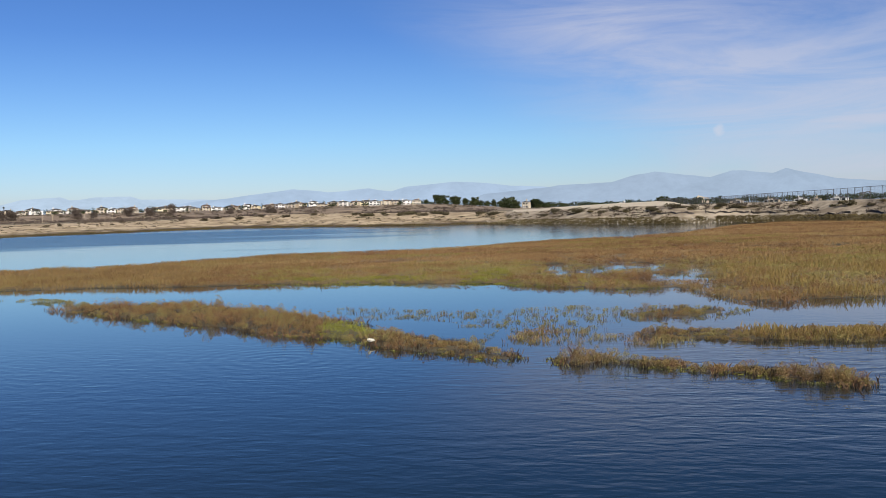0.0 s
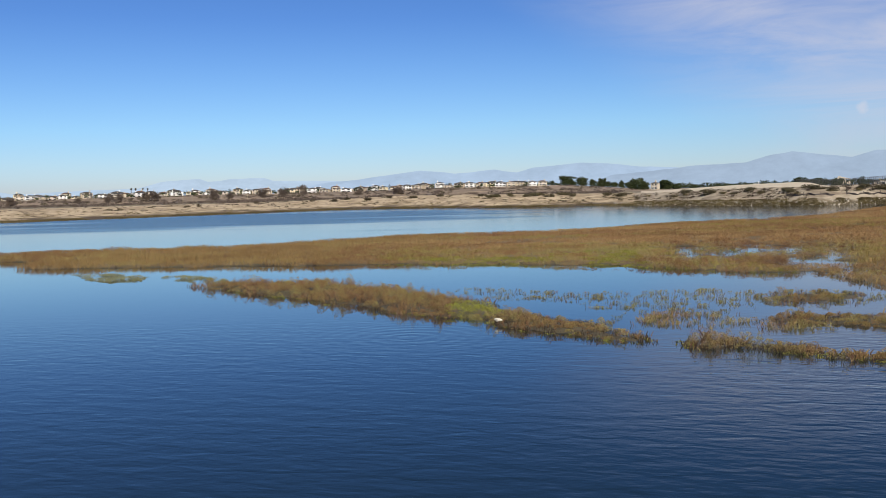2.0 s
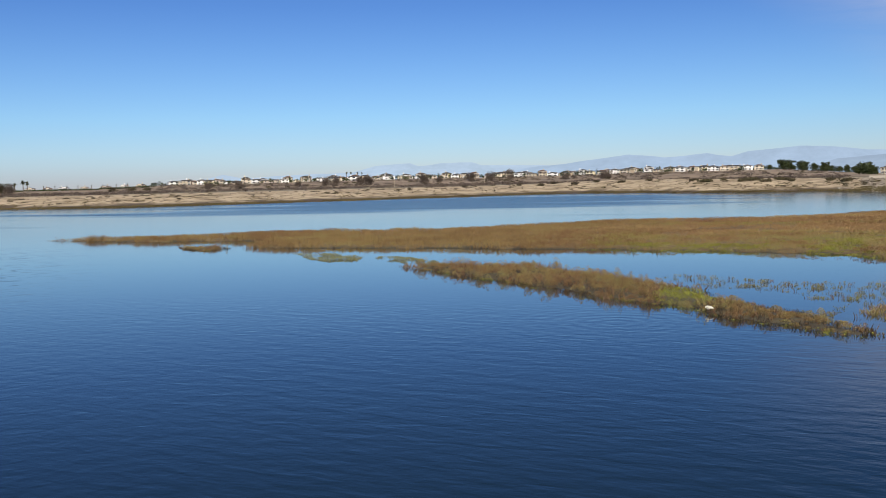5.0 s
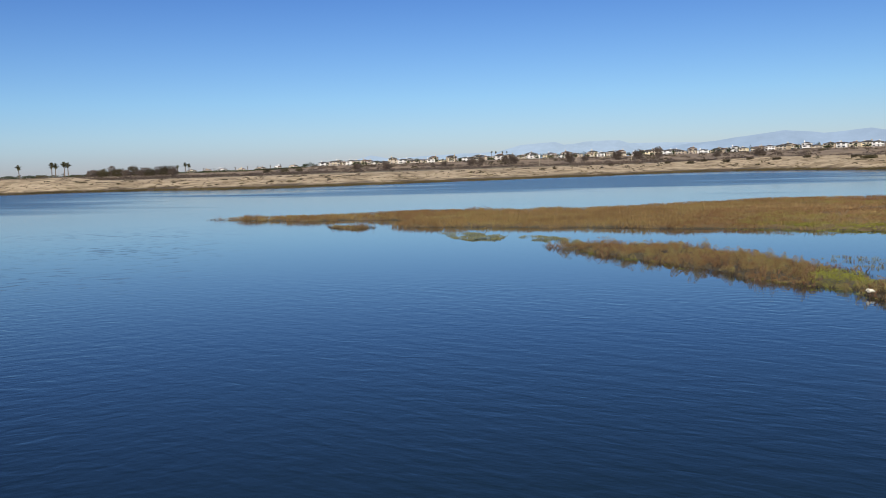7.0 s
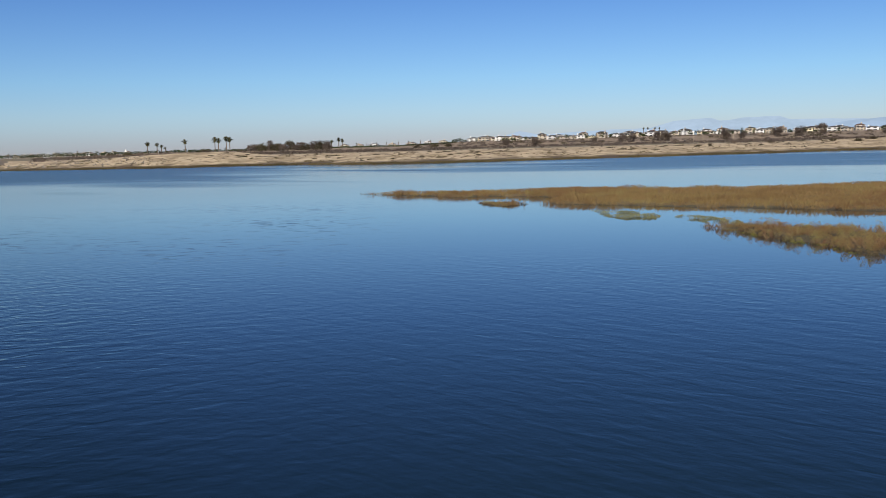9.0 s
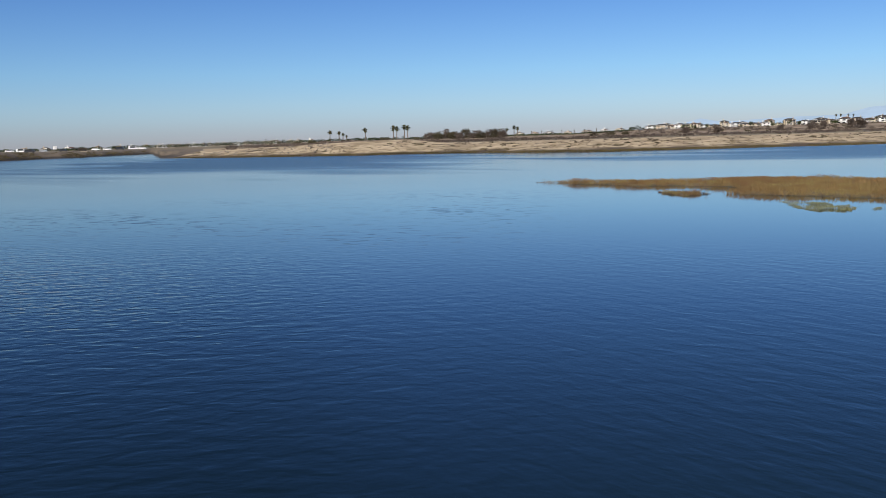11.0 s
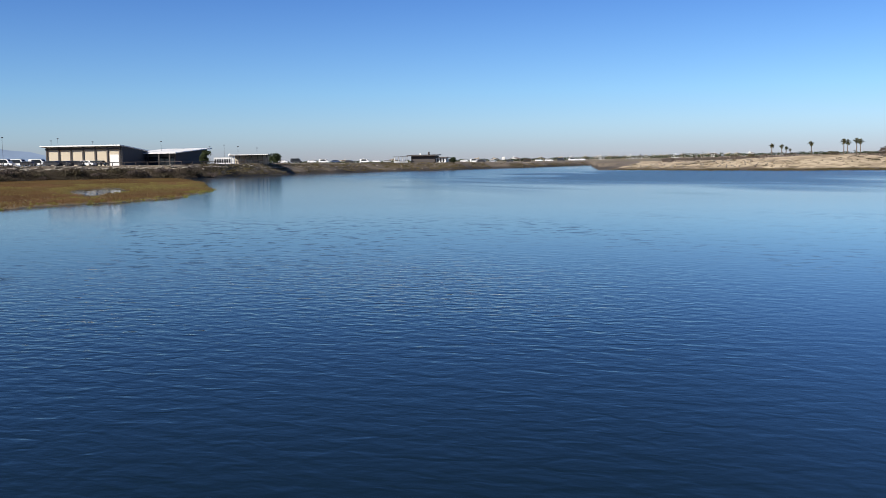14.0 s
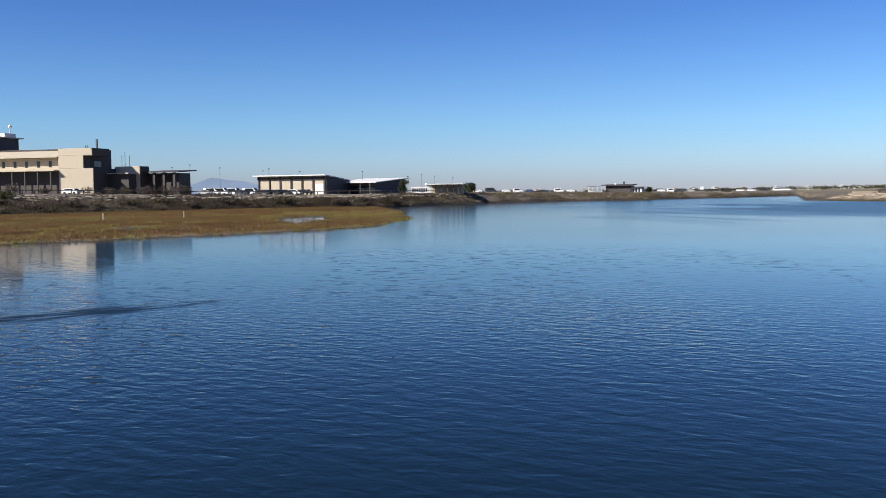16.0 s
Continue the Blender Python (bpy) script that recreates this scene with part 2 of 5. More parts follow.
SAND = make_shore("sand bank", (0.46, 0.365, 0.235), (0.24, 0.18, 0.10), (0.10, 0.068, 0.032), 0.4, 0.9, 0.13)
BERM = make_shore("clay berm", (0.36, 0.305, 0.22), (0.19, 0.15, 0.10), (0.12, 0.092, 0.045), 0.5, 1.25, 0.16)
PALE = speckled("pale graded sand", (0.42, 0.36, 0.26), (0.56, 0.49, 0.36), 0.12, 0.95, 8.0)
SCRUBLAND = make_shore("scrubby bank", (0.15, 0.118, 0.078), (0.075, 0.058, 0.042), (0.055, 0.042, 0.028), 0.5, 1.2, 0.1)
MESA = speckled("mesa slope", (0.07, 0.055, 0.035), (0.34, 0.25, 0.16), 0.03, 0.95, 9.0)
PLAIN = speckled("dry flats", (0.09, 0.075, 0.04), (0.20, 0.16, 0.095), 0.03, 0.95)
PICKLE = leafy("pickleweed", [(0.05, (0.18, 0.095, 0.05)), (0.25, (0.27, 0.158, 0.072)), (0.42, (0.33, 0.22, 0.092)), (0.58, (0.30, 0.235, 0.09)), (0.74, (0.285, 0.255, 0.088)), (0.92, (0.45, 0.375, 0.15))], 0.42, own=0.15)
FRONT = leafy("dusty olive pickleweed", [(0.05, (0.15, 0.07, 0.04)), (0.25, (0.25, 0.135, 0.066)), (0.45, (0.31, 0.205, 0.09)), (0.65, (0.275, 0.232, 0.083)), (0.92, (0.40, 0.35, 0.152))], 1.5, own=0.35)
TWIG = leafy("reddish dry stems", [(0.1, (0.12, 0.06, 0.036)), (0.5, (0.19, 0.108, 0.06)), (0.9, (0.29, 0.20, 0.11))], own=0.5)
RUST = leafy("rust brown pickleweed", [(0.05, (0.21, 0.11, 0.055)), (0.35, (0.31, 0.185, 0.083)), (0.65, (0.345, 0.228, 0.0994)), (0.95, (0.38, 0.29, 0.12))], 0.22, own=0.1)
GOLD = leafy("golden brown pickleweed", [(0.08, (0.115, 0.058, 0.026)), (0.3, (0.16, 0.09, 0.035)), (0.55, (0.175, 0.11, 0.04)), (0.75, (0.165, 0.125, 0.042)), (0.95, (0.20, 0.155, 0.06))], 0.045, own=0.07)
CORD = leafy("cordgrass", [(0.05, (0.159, 0.0952, 0.0464)), (0.30, (0.22, 0.14, 0.0586)), (0.55, (0.268, 0.183, 0.0732)), (0.75, (0.268, 0.213, 0.0805)), (0.95, (0.354, 0.287, 0.122))], own=0.08)
SPIKY = leafy("yellow green cordgrass", [(0.1, (0.20, 0.125, 0.05)), (0.4, (0.27, 0.18, 0.062)), (0.7, (0.285, 0.212, 0.068)), (0.95, (0.35, 0.27, 0.10))], 0.4, own=0.3)
GREEN = leafy("green saltwort", [(0.1, (0.18, 0.17, 0.04)), (0.5, (0.27, 0.26, 0.05)), (0.9, (0.17, 0.20, 0.05))])
WEED = leafy("grey green floating weed", [(0.1, (0.16, 0.17, 0.08)), (0.5, (0.27, 0.27, 0.13)), (0.9, (0.22, 0.20, 0.09))], own=0.5)
MOSS = leafy("olive green saltwort", [(0.1, (0.19, 0.15, 0.05)), (0.5, (0.26, 0.22, 0.062)), (0.9, (0.31, 0.28, 0.075))], 0.5, own=0.3)
LIME = leafy("lime green saltwort", [(0.1, (0.26, 0.24, 0.05)), (0.5, (0.30, 0.31, 0.055)), (0.9, (0.23, 0.26, 0.05))], 0.8, own=0.4)
DARKRUST = leafy("dark rust pickleweed", [(0.1, (0.14, 0.07, 0.04)), (0.5, (0.22, 0.115, 0.055)), (0.9, (0.27, 0.17, 0.075))], 0.6, own=0.4)
# dark stems whose tone also puts shade at the plants' foot and in gaps
WOODY = leafy("woody dark stems with foot shade", [(0.1, (0.045, 0.032, 0.022)), (0.5, (0.07, 0.05, 0.032)), (0.9, (0.11, 0.08, 0.045))], own=0.6)
SHRUB = leafy("coastal shrub", [(0.1, (0.05, 0.04, 0.025)), (0.5, (0.085, 0.07, 0.04)), (0.9, (0.11, 0.10, 0.05))], 0.02)
OLIVE = leafy("olive brown weeds", [(0.1, (0.10, 0.078, 0.035)), (0.5, (0.145, 0.115, 0.05)), (0.9, (0.21, 0.165, 0.08))], 0.1)
BRUSH = leafy("grey dry brush", [(0.1, (0.055, 0.043, 0.030)), (0.5, (0.105, 0.083, 0.058)), (0.9, (0.18, 0.147, 0.105))], 0.06, own=0.08)
BARE = leafy("bare twigs", [(0.1, (0.075, 0.058, 0.048)), (0.5, (0.125, 0.098, 0.08)), (0.9, (0.185, 0.145, 0.115))], 0.02)
TREE = leafy("dark foliage", [(0.1, (0.025, 0.035, 0.015)), (0.5, (0.04, 0.055, 0.02)), (0.9, (0.07, 0.08, 0.03))], 0.02)
PALM = leafy("palm fronds", [(0.1, (0.05, 0.055, 0.025)), (0.6, (0.09, 0.09, 0.04)), (0.9, (0.12, 0.10, 0.05))], 0.02)
BARK = speckled("bark", (0.08, 0.06, 0.045), (0.18, 0.14, 0.10), 2.0)
STONE = speckled("riprap stone", (0.30, 0.265, 0.21), (0.58, 0.53, 0.44), 1.0)
DUSTY = speckled("dusty pale rubble", (0.19, 0.165, 0.13), (0.43, 0.38, 0.30), 0.5)
CHALK = speckled("chalky pale stone", (0.38, 0.35, 0.26), (0.74, 0.71, 0.62), 14.0)
GREYSTONE = speckled("grey stone", (0.12, 0.105, 0.085), (0.30, 0.265, 0.22), 1.0)
CREAM = plain("cream stucco", (0.50, 0.43, 0.32), 0.85)
BEIGE = plain("beige stucco", (0.40, 0.33, 0.235), 0.85)
WHITE = plain("white paint", (0.70, 0.69, 0.66), 0.6)
YELLOW = plain("pale yellow stucco", (0.66, 0.57, 0.36), 0.85)
ROOFTILE = plain("grey roof tiles", (0.05, 0.047, 0.045), 0.85)
ROOFRED = plain("brown roof tiles", (0.10, 0.062, 0.045), 0.85)
# shade deepened by dark brown on the walls away from the sun
UMBER = plain("dark brown wall shade", (0.075, 0.062, 0.052), 0.8)
# dark wood; also stands in for shade in the porches and entrance hall
DARKWOOD = plain("stained dark wood and porch shade", (0.055, 0.045, 0.04), 0.7)
# grey darkened so that sunless walls carry their shade in the colour
GREYWALL = plain("grey with wall shade in its tone", (0.085, 0.08, 0.078), 0.85)
METAL = plain("weathered steel", (0.10, 0.10, 0.10), 0.45, Metallic=0.6)
GLASSY = plain("dark glazing", (0.02, 0.025, 0.03), 0.12)
TYRE = plain("tyre rubber", (0.02, 0.02, 0.02), 0.8)


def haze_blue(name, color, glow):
    """Backdrop ridge: air haze and faint relief painted in as a glowing colour."""
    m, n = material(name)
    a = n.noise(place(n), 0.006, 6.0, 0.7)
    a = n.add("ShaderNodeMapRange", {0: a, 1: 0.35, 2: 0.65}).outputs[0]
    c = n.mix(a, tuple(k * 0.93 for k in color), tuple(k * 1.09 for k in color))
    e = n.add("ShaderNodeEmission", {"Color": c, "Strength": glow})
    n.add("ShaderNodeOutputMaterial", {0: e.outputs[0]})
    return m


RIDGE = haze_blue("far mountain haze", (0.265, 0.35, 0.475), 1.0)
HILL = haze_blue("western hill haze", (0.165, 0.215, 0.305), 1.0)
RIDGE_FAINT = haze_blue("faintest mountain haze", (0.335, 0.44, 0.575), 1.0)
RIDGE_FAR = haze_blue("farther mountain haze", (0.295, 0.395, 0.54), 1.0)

# ======== building helpers ========
rng = np.random.default_rng(7)
LATTICE = rng.random((256, 256))


def value_noise(x, y, scale):
    """Smooth noise in 0..1 over the plan; scale in metres."""
    u, v = np.asarray(x) / scale, np.asarray(y) / scale
    i, j = np.floor(u).astype(int), np.floor(v).astype(int)
    a, b = u - i, v - j
    a, b = a * a * (3 - 2 * a), b * b * (3 - 2 * b)
    at = lambda p, q: LATTICE[p % 256, q % 256]
    return (at(i, j) * (1 - a) + at(i + 1, j) * a) * (1 - b) + (at(i, j + 1) * (1 - a) + at(i + 1, j + 1) * a) * b


def fbm(x, y, scale):
    return 0.55 * value_noise(x, y, scale) + 0.28 * value_noise(x + 31, y - 17, scale / 2.1) + 0.17 * value_noise(x - 9, y + 53, scale / 4.3)


def mesh_of(name, verts, faces, mats, slots=None, smooth=False):
    """A mesh from arrays of vertices and of equal-sided faces."""
    me = bpy.data.meshes.new(name)
    verts, faces = np.asarray(verts, dtype=np.float32), np.asarray(faces, dtype=np.int32)
    k = faces.shape[1]
    me.vertices.add(len(verts))
    me.vertices.foreach_set("co", verts.ravel())
    me.loops.add(faces.size)
    me.loops.foreach_set("vertex_index", faces.ravel())
    me.polygons.add(len(faces))
    me.polygons.foreach_set("loop_start", np.arange(0, faces.size, k, dtype=np.int32))
    if slots is not None:
        me.polygons.foreach_set("material_index", np.asarray(slots, dtype=np.int32))
    me.polygons.foreach_set("use_smooth", np.full(len(faces), smooth))
    for m in mats:
        me.materials.append(m)
    me.update(calc_edges=True)
    return me


def part(name, bm, mat, parent=None, label=""):
    """Links a bmesh as one mesh object, under a thing or a part."""
    me = bpy.data.meshes.new(name)
    bm.to_mesh(me)
    bm.free()
    me.materials.append(mat)
    ob = new(name, me)
    ob.parent = parent
    return tagged(ob, label)


def box(bm, x0, x1, y0, y1, z0, z1, bevel=0.0):
    v = [bm.verts.new(c) for c in ((x0, y0, z0), (x1, y0, z0), (x1, y1, z0), (x0, y1, z0), (x0, y0, z1), (x1, y0, z1), (x1, y1, z1), (x0, y1, z1))]
    fs = [bm.faces.new([v[i] for i in q]) for q in ((3, 2, 1, 0), (4, 5, 6, 7), (0, 1, 5, 4), (1, 2, 6, 5), (2, 3, 7, 6), (3, 0, 4, 7))]
    if bevel:
        bmesh.ops.bevel(bm, geom=list({e for f in fs for e in f.edges}), offset=bevel, segments=1, affect="EDGES")
    return bm


def boxed(x0, x1, y0, y1, z0, z1, bevel=0.0):
    return box(bmesh.new(), x0, x1, y0, y1, z0, z1, bevel)


def prism(points, y0, y1):
    """A profile in x and z drawn out along y."""
    bm = bmesh.new()
    a = [bm.verts.new((x, y0, z)) for x, z in points]
    b = [bm.verts.new((x, y1, z)) for x, z in points]
    bm.faces.new(a)
    bm.faces.new(b[::-1])
    for i in range(len(a)):
        j = (i + 1) % len(a)
        bm.faces.new((a[j], a[i], b[i], b[j]))
    bmesh.ops.recalc_face_normals(bm, faces=bm.faces)
    return bm


def rod(bm, a, b, r0, r1=None, sides=8):
    """A tapered round bar from a to b."""
    a, b = Vector(a), Vector(b)
    d = b - a
    m = Matrix.Translation((a + b) / 2) @ d.to_track_quat("Z", "Y").to_matrix().to_4x4()
    bmesh.ops.create_cone(bm, cap_ends=True, segments=sides, radius1=r0, radius2=r0 if r1 is None else r1, depth=d.length, matrix=m)
    return bm


def at_bearing(az, d):
    """The plan place d metres off, az degrees to the left of +y."""
    return -math.sin(radians(az)) * d, math.cos(radians(az)) * d


# ======== ground, one sheet to the horizon ========
# bearing (degrees left of +y), distance of the water's edge, run of the bank, its height
BANKS = [
    (-180, 90, 20, 3.0), (-100, 90, 20, 3.0), (-60, 120, 12, 3.1), (-25, 150, 12, 3.45), (-18.2, 172, 12, 3.25), (-13, 176, 12, 3.2),
    (-8.6, 188, 16, 3.1), (-6, 203, 18, 2.75), (-4.6, 207, 22, 2.55), (-1.2, 225, 34, 2.75), (2, 222, 40, 3.0), (5.5, 232, 44, 3.25), (8.8, 256, 48, 3.5),
    (11.6, 268, 50, 3.15), (14.8, 262, 50, 2.75), (17.9, 248, 50, 2.45), (24.7, 228, 50, 2.4), (31, 217, 45, 2.4), (37, 210, 45, 2.45),
    (41, 216, 45, 2.3), (45, 236, 42, 2.35), (46.8, 242, 42, 2.3), (48.2, 246, 42, 3.05), (50.1, 248, 42, 3.75), (52.2, 245, 45, 3.65), (56.6, 262, 45, 2.7), (60, 280, 30, 1.75), (61.8, 300, 24, 1.5),
    (62.8, 310, 18, 0.9), (63.4, 318, 14, 0.35), (63.9, 326, 10, 0.12), (64.2, 545, 14, 1.7), (67.8, 449, 14, 2.0), (72.4, 388, 14, 2.9), (77, 362, 14, 3.3),
    (81.8, 318, 16, 3.7), (86, 275, 16, 3.6), (88, 258, 14, 3.6), (92.7, 258, 16, 3.6), (97, 246, 18, 3.8), (103.5, 228, 26, 4.3), (109, 214, 28, 4.6), (140, 150, 28, 4.0), (180, 90, 20, 3.0)]
BK = np.array(BANKS)


def bank(az):
    d, run, top = [np.interp(az, BK[:, 0], BK[:, i]) for i in (1, 2, 3)]
    return d * (1 + 0.02 * (fbm(az * 3.0, az * 0, 6.0) - 0.5)), run, top


def mesa_height(az):
    """The built-up bluff behind the sand."""
    return np.interp(az, [-14, -9, -4, 0, 8, 12, 16, 24, 30, 36, 40, 46, 54, 58, 62], [0, 0.5, 2.0, 8.2, 8.4, 7.0, 7.0, 7.2, 6.2, 6.2, 3.6, 3.2, 2.8, 0.8, 0])


def rings_at(az, d):
    """Distances and heights of the land outwards along bearings az."""
    _, run, top = bank(az)
    mesa = mesa_height(az)
    low = np.where((az < -3) | (az > 64), top, np.minimum(top, 2.4))
    zero = 0 * az
    rings = [(zero + 2, zero - 1.5), (d * 0.5, zero - 1.5), (d - 25, zero - 1.2), (d - 4, zero - 0.25), (d, zero), (d + run * 0.10, top * 0.10)]
    for f in (0.2, 0.32, 0.45, 0.58, 0.72, 0.86, 1.0):
        rings.append((d + run * f, top * (f ** 0.85)))
    heap = np.interp(az, [-16, -14.6, -13.4, -12.6, -9.5, -7.3, -5, -4], [0, 2.9, 4.1, 4.3, 4.0, 3.55, 2.9, 2.4])
    rings += [(d + run + 3, top * 0.99), (d + run + 10, np.maximum(top * 0.98, heap * 0.8)), (d + run + 60, np.maximum(low, heap)), (zero + 760, np.maximum(2.2, low * (az > -30) * (az < 120) * ((az < -3) | (az > 64)) * 0.9))]
    for f in (0.1, 0.25, 0.4, 0.55, 0.7, 0.85, 1.0):
        rings.append((760 + 315 * f + zero, 2.4 + mesa * (f ** 0.8)))
    rings += [(zero + 1300, 2.6 + mesa), (zero + 1700, zero + 3.0), (zero + 3000, zero + 3.0), (zero + 4900, zero + 3.0)]
    return rings


def land_height(az, r):
    """The height of the dry land r metres off."""
    a = np.array([float(az)])
    rings = rings_at(a, bank(a)[0])
    return float(np.interp(r, [float(q[0][0]) for q in rings], [float(q[1][0]) for q in rings]))


def build_ground():
    az = np.concatenate([np.arange(-180, -30, 2.0), np.arange(-30, 115, 0.2), np.arange(115, 180.01, 2.0)])
    d = bank(az)[0]
    rings = rings_at(az, d)
    verts = []
    for i, (r, z) in enumerate(rings):
        x, y = -np.sin(np.radians(az)) * r, np.cos(np.radians(az)) * r
        rough = (fbm(x, y, 5.0) - 0.5) * np.where(az < -3, 0.34, 0.4) if 5 < i < 13 else (fbm(x, y, 7.0) - 0.5) * 0.3 if 5 < i < 15 else (fbm(x, y, 60.0) - 0.5) * 2.4 if 16 < i < 23 else 0
        verts.append(np.stack([x, y, z + rough * np.clip(z, 0, 1)], 1))
    n, k = len(az), len(rings)
    v = np.concatenate(verts)
    i, j = np.meshgrid(np.arange(k - 1), np.arange(n - 1), indexing="ij")
    faces = np.stack([i * n + j + 1, i * n + j, (i + 1) * n + j, (i + 1) * n + j + 1], -1).reshape(-1, 4)
    ring, a = i.ravel(), az[j.ravel()]
    slot = np.where(ring < 4, 0, np.where(ring < 15, np.where(a < -4, 2, np.where(a > 63.8 - 0.26 * (ring - 4), 3, 1)), np.where((ring > 15) & (a > -12) & (a < 58), 4, 5)))
    slot = np.where((ring > 12) & (ring < 16) & (a < -4.4) & (a > -14.6), 6, slot)
    me = mesh_of("ground", v, faces, [BED, SAND, BERM, SCRUBLAND, MESA, PLAIN, PALE], slot, True)
    tagged(new("ground", me), "dry sandy banks, scrubby bluff and flats round the lagoon", "ground", kind="structure")


build_ground()


def build_water():
    bm = bmesh.new()
    bmesh.ops.create_circle(bm, cap_ends=True, segments=96, radius=620)
    ob = part("water", bm, WATER)
    tagged(ob, "calm dark blue lagoon water with small ripples", "water", kind="structure")


build_water()


# ======== far mountains ========
def build_ridge(name, mat, profile, dist, seed):
    """A long ridge with foothills and a jagged crest: bearing and rise in degrees."""
    az = np.arange(profile[0][0], profile[-1][0] + 0.01, 0.12)
    p = np.array(profile)
    el = np.interp(az, p[:, 0], p[:, 1])
    el = el + (fbm(az * 10 + seed, az * 0 + seed, 14.0) - 0.5) * 0.10 * np.clip(el, 0, 1)
    rows = []
    for f, back in ((0.0, -260), (0.35, -160), (0.7, -70), (1.0, 0), (0.2, 220)):
        r = dist + back + 60 * (fbm(az * 14 + seed, az * 0 + back, 9.0) - 0.5)
        z = 2.0 + np.tan(np.radians(np.maximum(el, 0.0))) * dist * f
        rows.append(np.stack([-np.sin(np.radians(az)) * r, np.cos(np.radians(az)) * r, z], 1))
    n = len(az)
    i, j = np.meshgrid(np.arange(4), np.arange(n - 1), indexing="ij")
    faces = np.stack([i * n + j + 1, i * n + j, (i + 1) * n + j, (i + 1) * n + j + 1], -1).reshape(-1, 4)
    tagged(new(name, mesh_of(name, np.concatenate(rows), faces, [mat], None, True)), "hazy pale blue mountain ridge on the horizon", "mountain", kind="structure")


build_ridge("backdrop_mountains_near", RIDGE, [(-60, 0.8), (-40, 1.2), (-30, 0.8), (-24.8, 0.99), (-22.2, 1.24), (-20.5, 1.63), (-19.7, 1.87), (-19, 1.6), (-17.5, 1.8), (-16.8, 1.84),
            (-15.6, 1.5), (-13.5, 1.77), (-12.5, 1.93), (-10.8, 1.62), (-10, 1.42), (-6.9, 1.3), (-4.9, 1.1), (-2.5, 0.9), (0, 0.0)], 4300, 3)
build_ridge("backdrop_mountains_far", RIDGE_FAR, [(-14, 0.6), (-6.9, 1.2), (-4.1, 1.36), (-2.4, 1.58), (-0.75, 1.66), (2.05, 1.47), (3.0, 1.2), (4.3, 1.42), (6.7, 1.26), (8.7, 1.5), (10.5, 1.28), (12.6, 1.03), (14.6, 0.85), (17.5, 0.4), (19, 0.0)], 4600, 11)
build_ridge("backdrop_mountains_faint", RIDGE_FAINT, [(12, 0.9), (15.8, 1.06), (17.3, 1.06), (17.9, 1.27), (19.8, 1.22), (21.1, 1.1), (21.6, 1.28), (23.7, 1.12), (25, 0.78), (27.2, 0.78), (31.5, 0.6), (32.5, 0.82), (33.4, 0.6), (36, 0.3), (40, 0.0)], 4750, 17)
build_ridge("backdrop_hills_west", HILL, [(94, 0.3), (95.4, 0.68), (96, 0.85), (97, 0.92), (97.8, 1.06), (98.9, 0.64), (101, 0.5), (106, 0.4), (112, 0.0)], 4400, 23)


# ======== marsh ========
def inside_distance(x, y, poly):
    """How far inside the outline each place lies; negative outside."""
    p = np.array(poly, dtype=float)
    q = np.roll(p, -1, axis=0)
    best = np.full(x.shape, 1e9)
    inside = np.zeros(x.shape, dtype=bool)
    for (ax, ay), (bx, by) in zip(p, q):
        ux, uy = bx - ax, by - ay
        t = np.clip(((x - ax) * ux + (y - ay) * uy) / (ux * ux + uy * uy), 0, 1)
        best = np.minimum(best, np.hypot(x - ax - t * ux, y - ay - t * uy))
        cross = (ay > y) != (by > y)
        if ay != by:
            inside ^= cross & (x < ux * (y - ay) / (by - ay) + ax)
    return np.where(inside, best, -best)


class Islet:
    """A low muddy island with an uneven edge."""

    def __init__(self, poly, ponds=(), bogs=(), edge=0.8, wave=2.5, top=0.10, inset=0.2):
        self.inset, self.bogs = inset, bogs
        self.poly, self.ponds, self.edge, self.wave, self.top = poly, ponds, edge, wave, top
        p = np.array(poly)
        self.low, self.high = p.min(0) - 1, p.max(0) + 1

    def depth(self, x, y):
        d = inside_distance(x, y, self.poly) - self.inset + self.edge * (fbm(x, y, self.wave) - 0.5) * 2
        for cx, cy, rx, ry in self.ponds:
            hole = (np.hypot((x - cx) / rx, (y - cy) / ry) - 1) * min(rx, ry) + (fbm(x + 7, y, 1.5) - 0.5) * min(3.2 * min(rx, ry), 3.5)
            d = np.minimum(d, hole)
        for cx, cy, rx, ry in self.bogs:
            rim = np.hypot((x - cx) / rx, (y - cy) / ry) - 1
            d = np.minimum(d, (fbm(x - 3, y + 11, 1.3) - 0.43 + 0.4 * np.maximum(rim, 0)) * 5)
        return d

    def height(self, x, y):
        return np.clip((self.depth(x, y) - 0.25) * 0.22, -0.25, self.top) + 0.06 * (fbm(x, y, 1.3) - 0.5)

    def build(self, name, cell, label, cover=None):
        gx = np.arange(self.low[0], self.high[0] + cell, cell)
        gy = np.arange(self.low[1], self.high[1] + cell, cell)
        x, y = np.meshgrid(gx, gy)
        z = self.height(x, y)
        n = len(gx)
        i, j = np.meshgrid(np.arange(len(gy) - 1), np.arange(n - 1), indexing="ij")
        q = np.stack([i * n + j, i * n + j + 1, (i + 1) * n + j + 1, (i + 1) * n + j], -1).reshape(-1, 4)
        zz = z.ravel()
        q = q[(zz[q] > -0.12).any(1)]
        used, inv = np.unique(q, return_inverse=True)
        v = np.stack([x.ravel(), y.ravel(), zz], 1)[used]
        ob = new(name, mesh_of(name, v, inv.reshape(-1, 4), [MUD, cover or MUD], (v[inv.reshape(-1, 4), 2].mean(1) > 0.02).astype(int), True))
        return tagged(ob, label, "mudflat", kind="structure")

    def scatter(self, count, keep):
        """Places on the islet, thinned by keep(x, y, depth) in 0..1."""
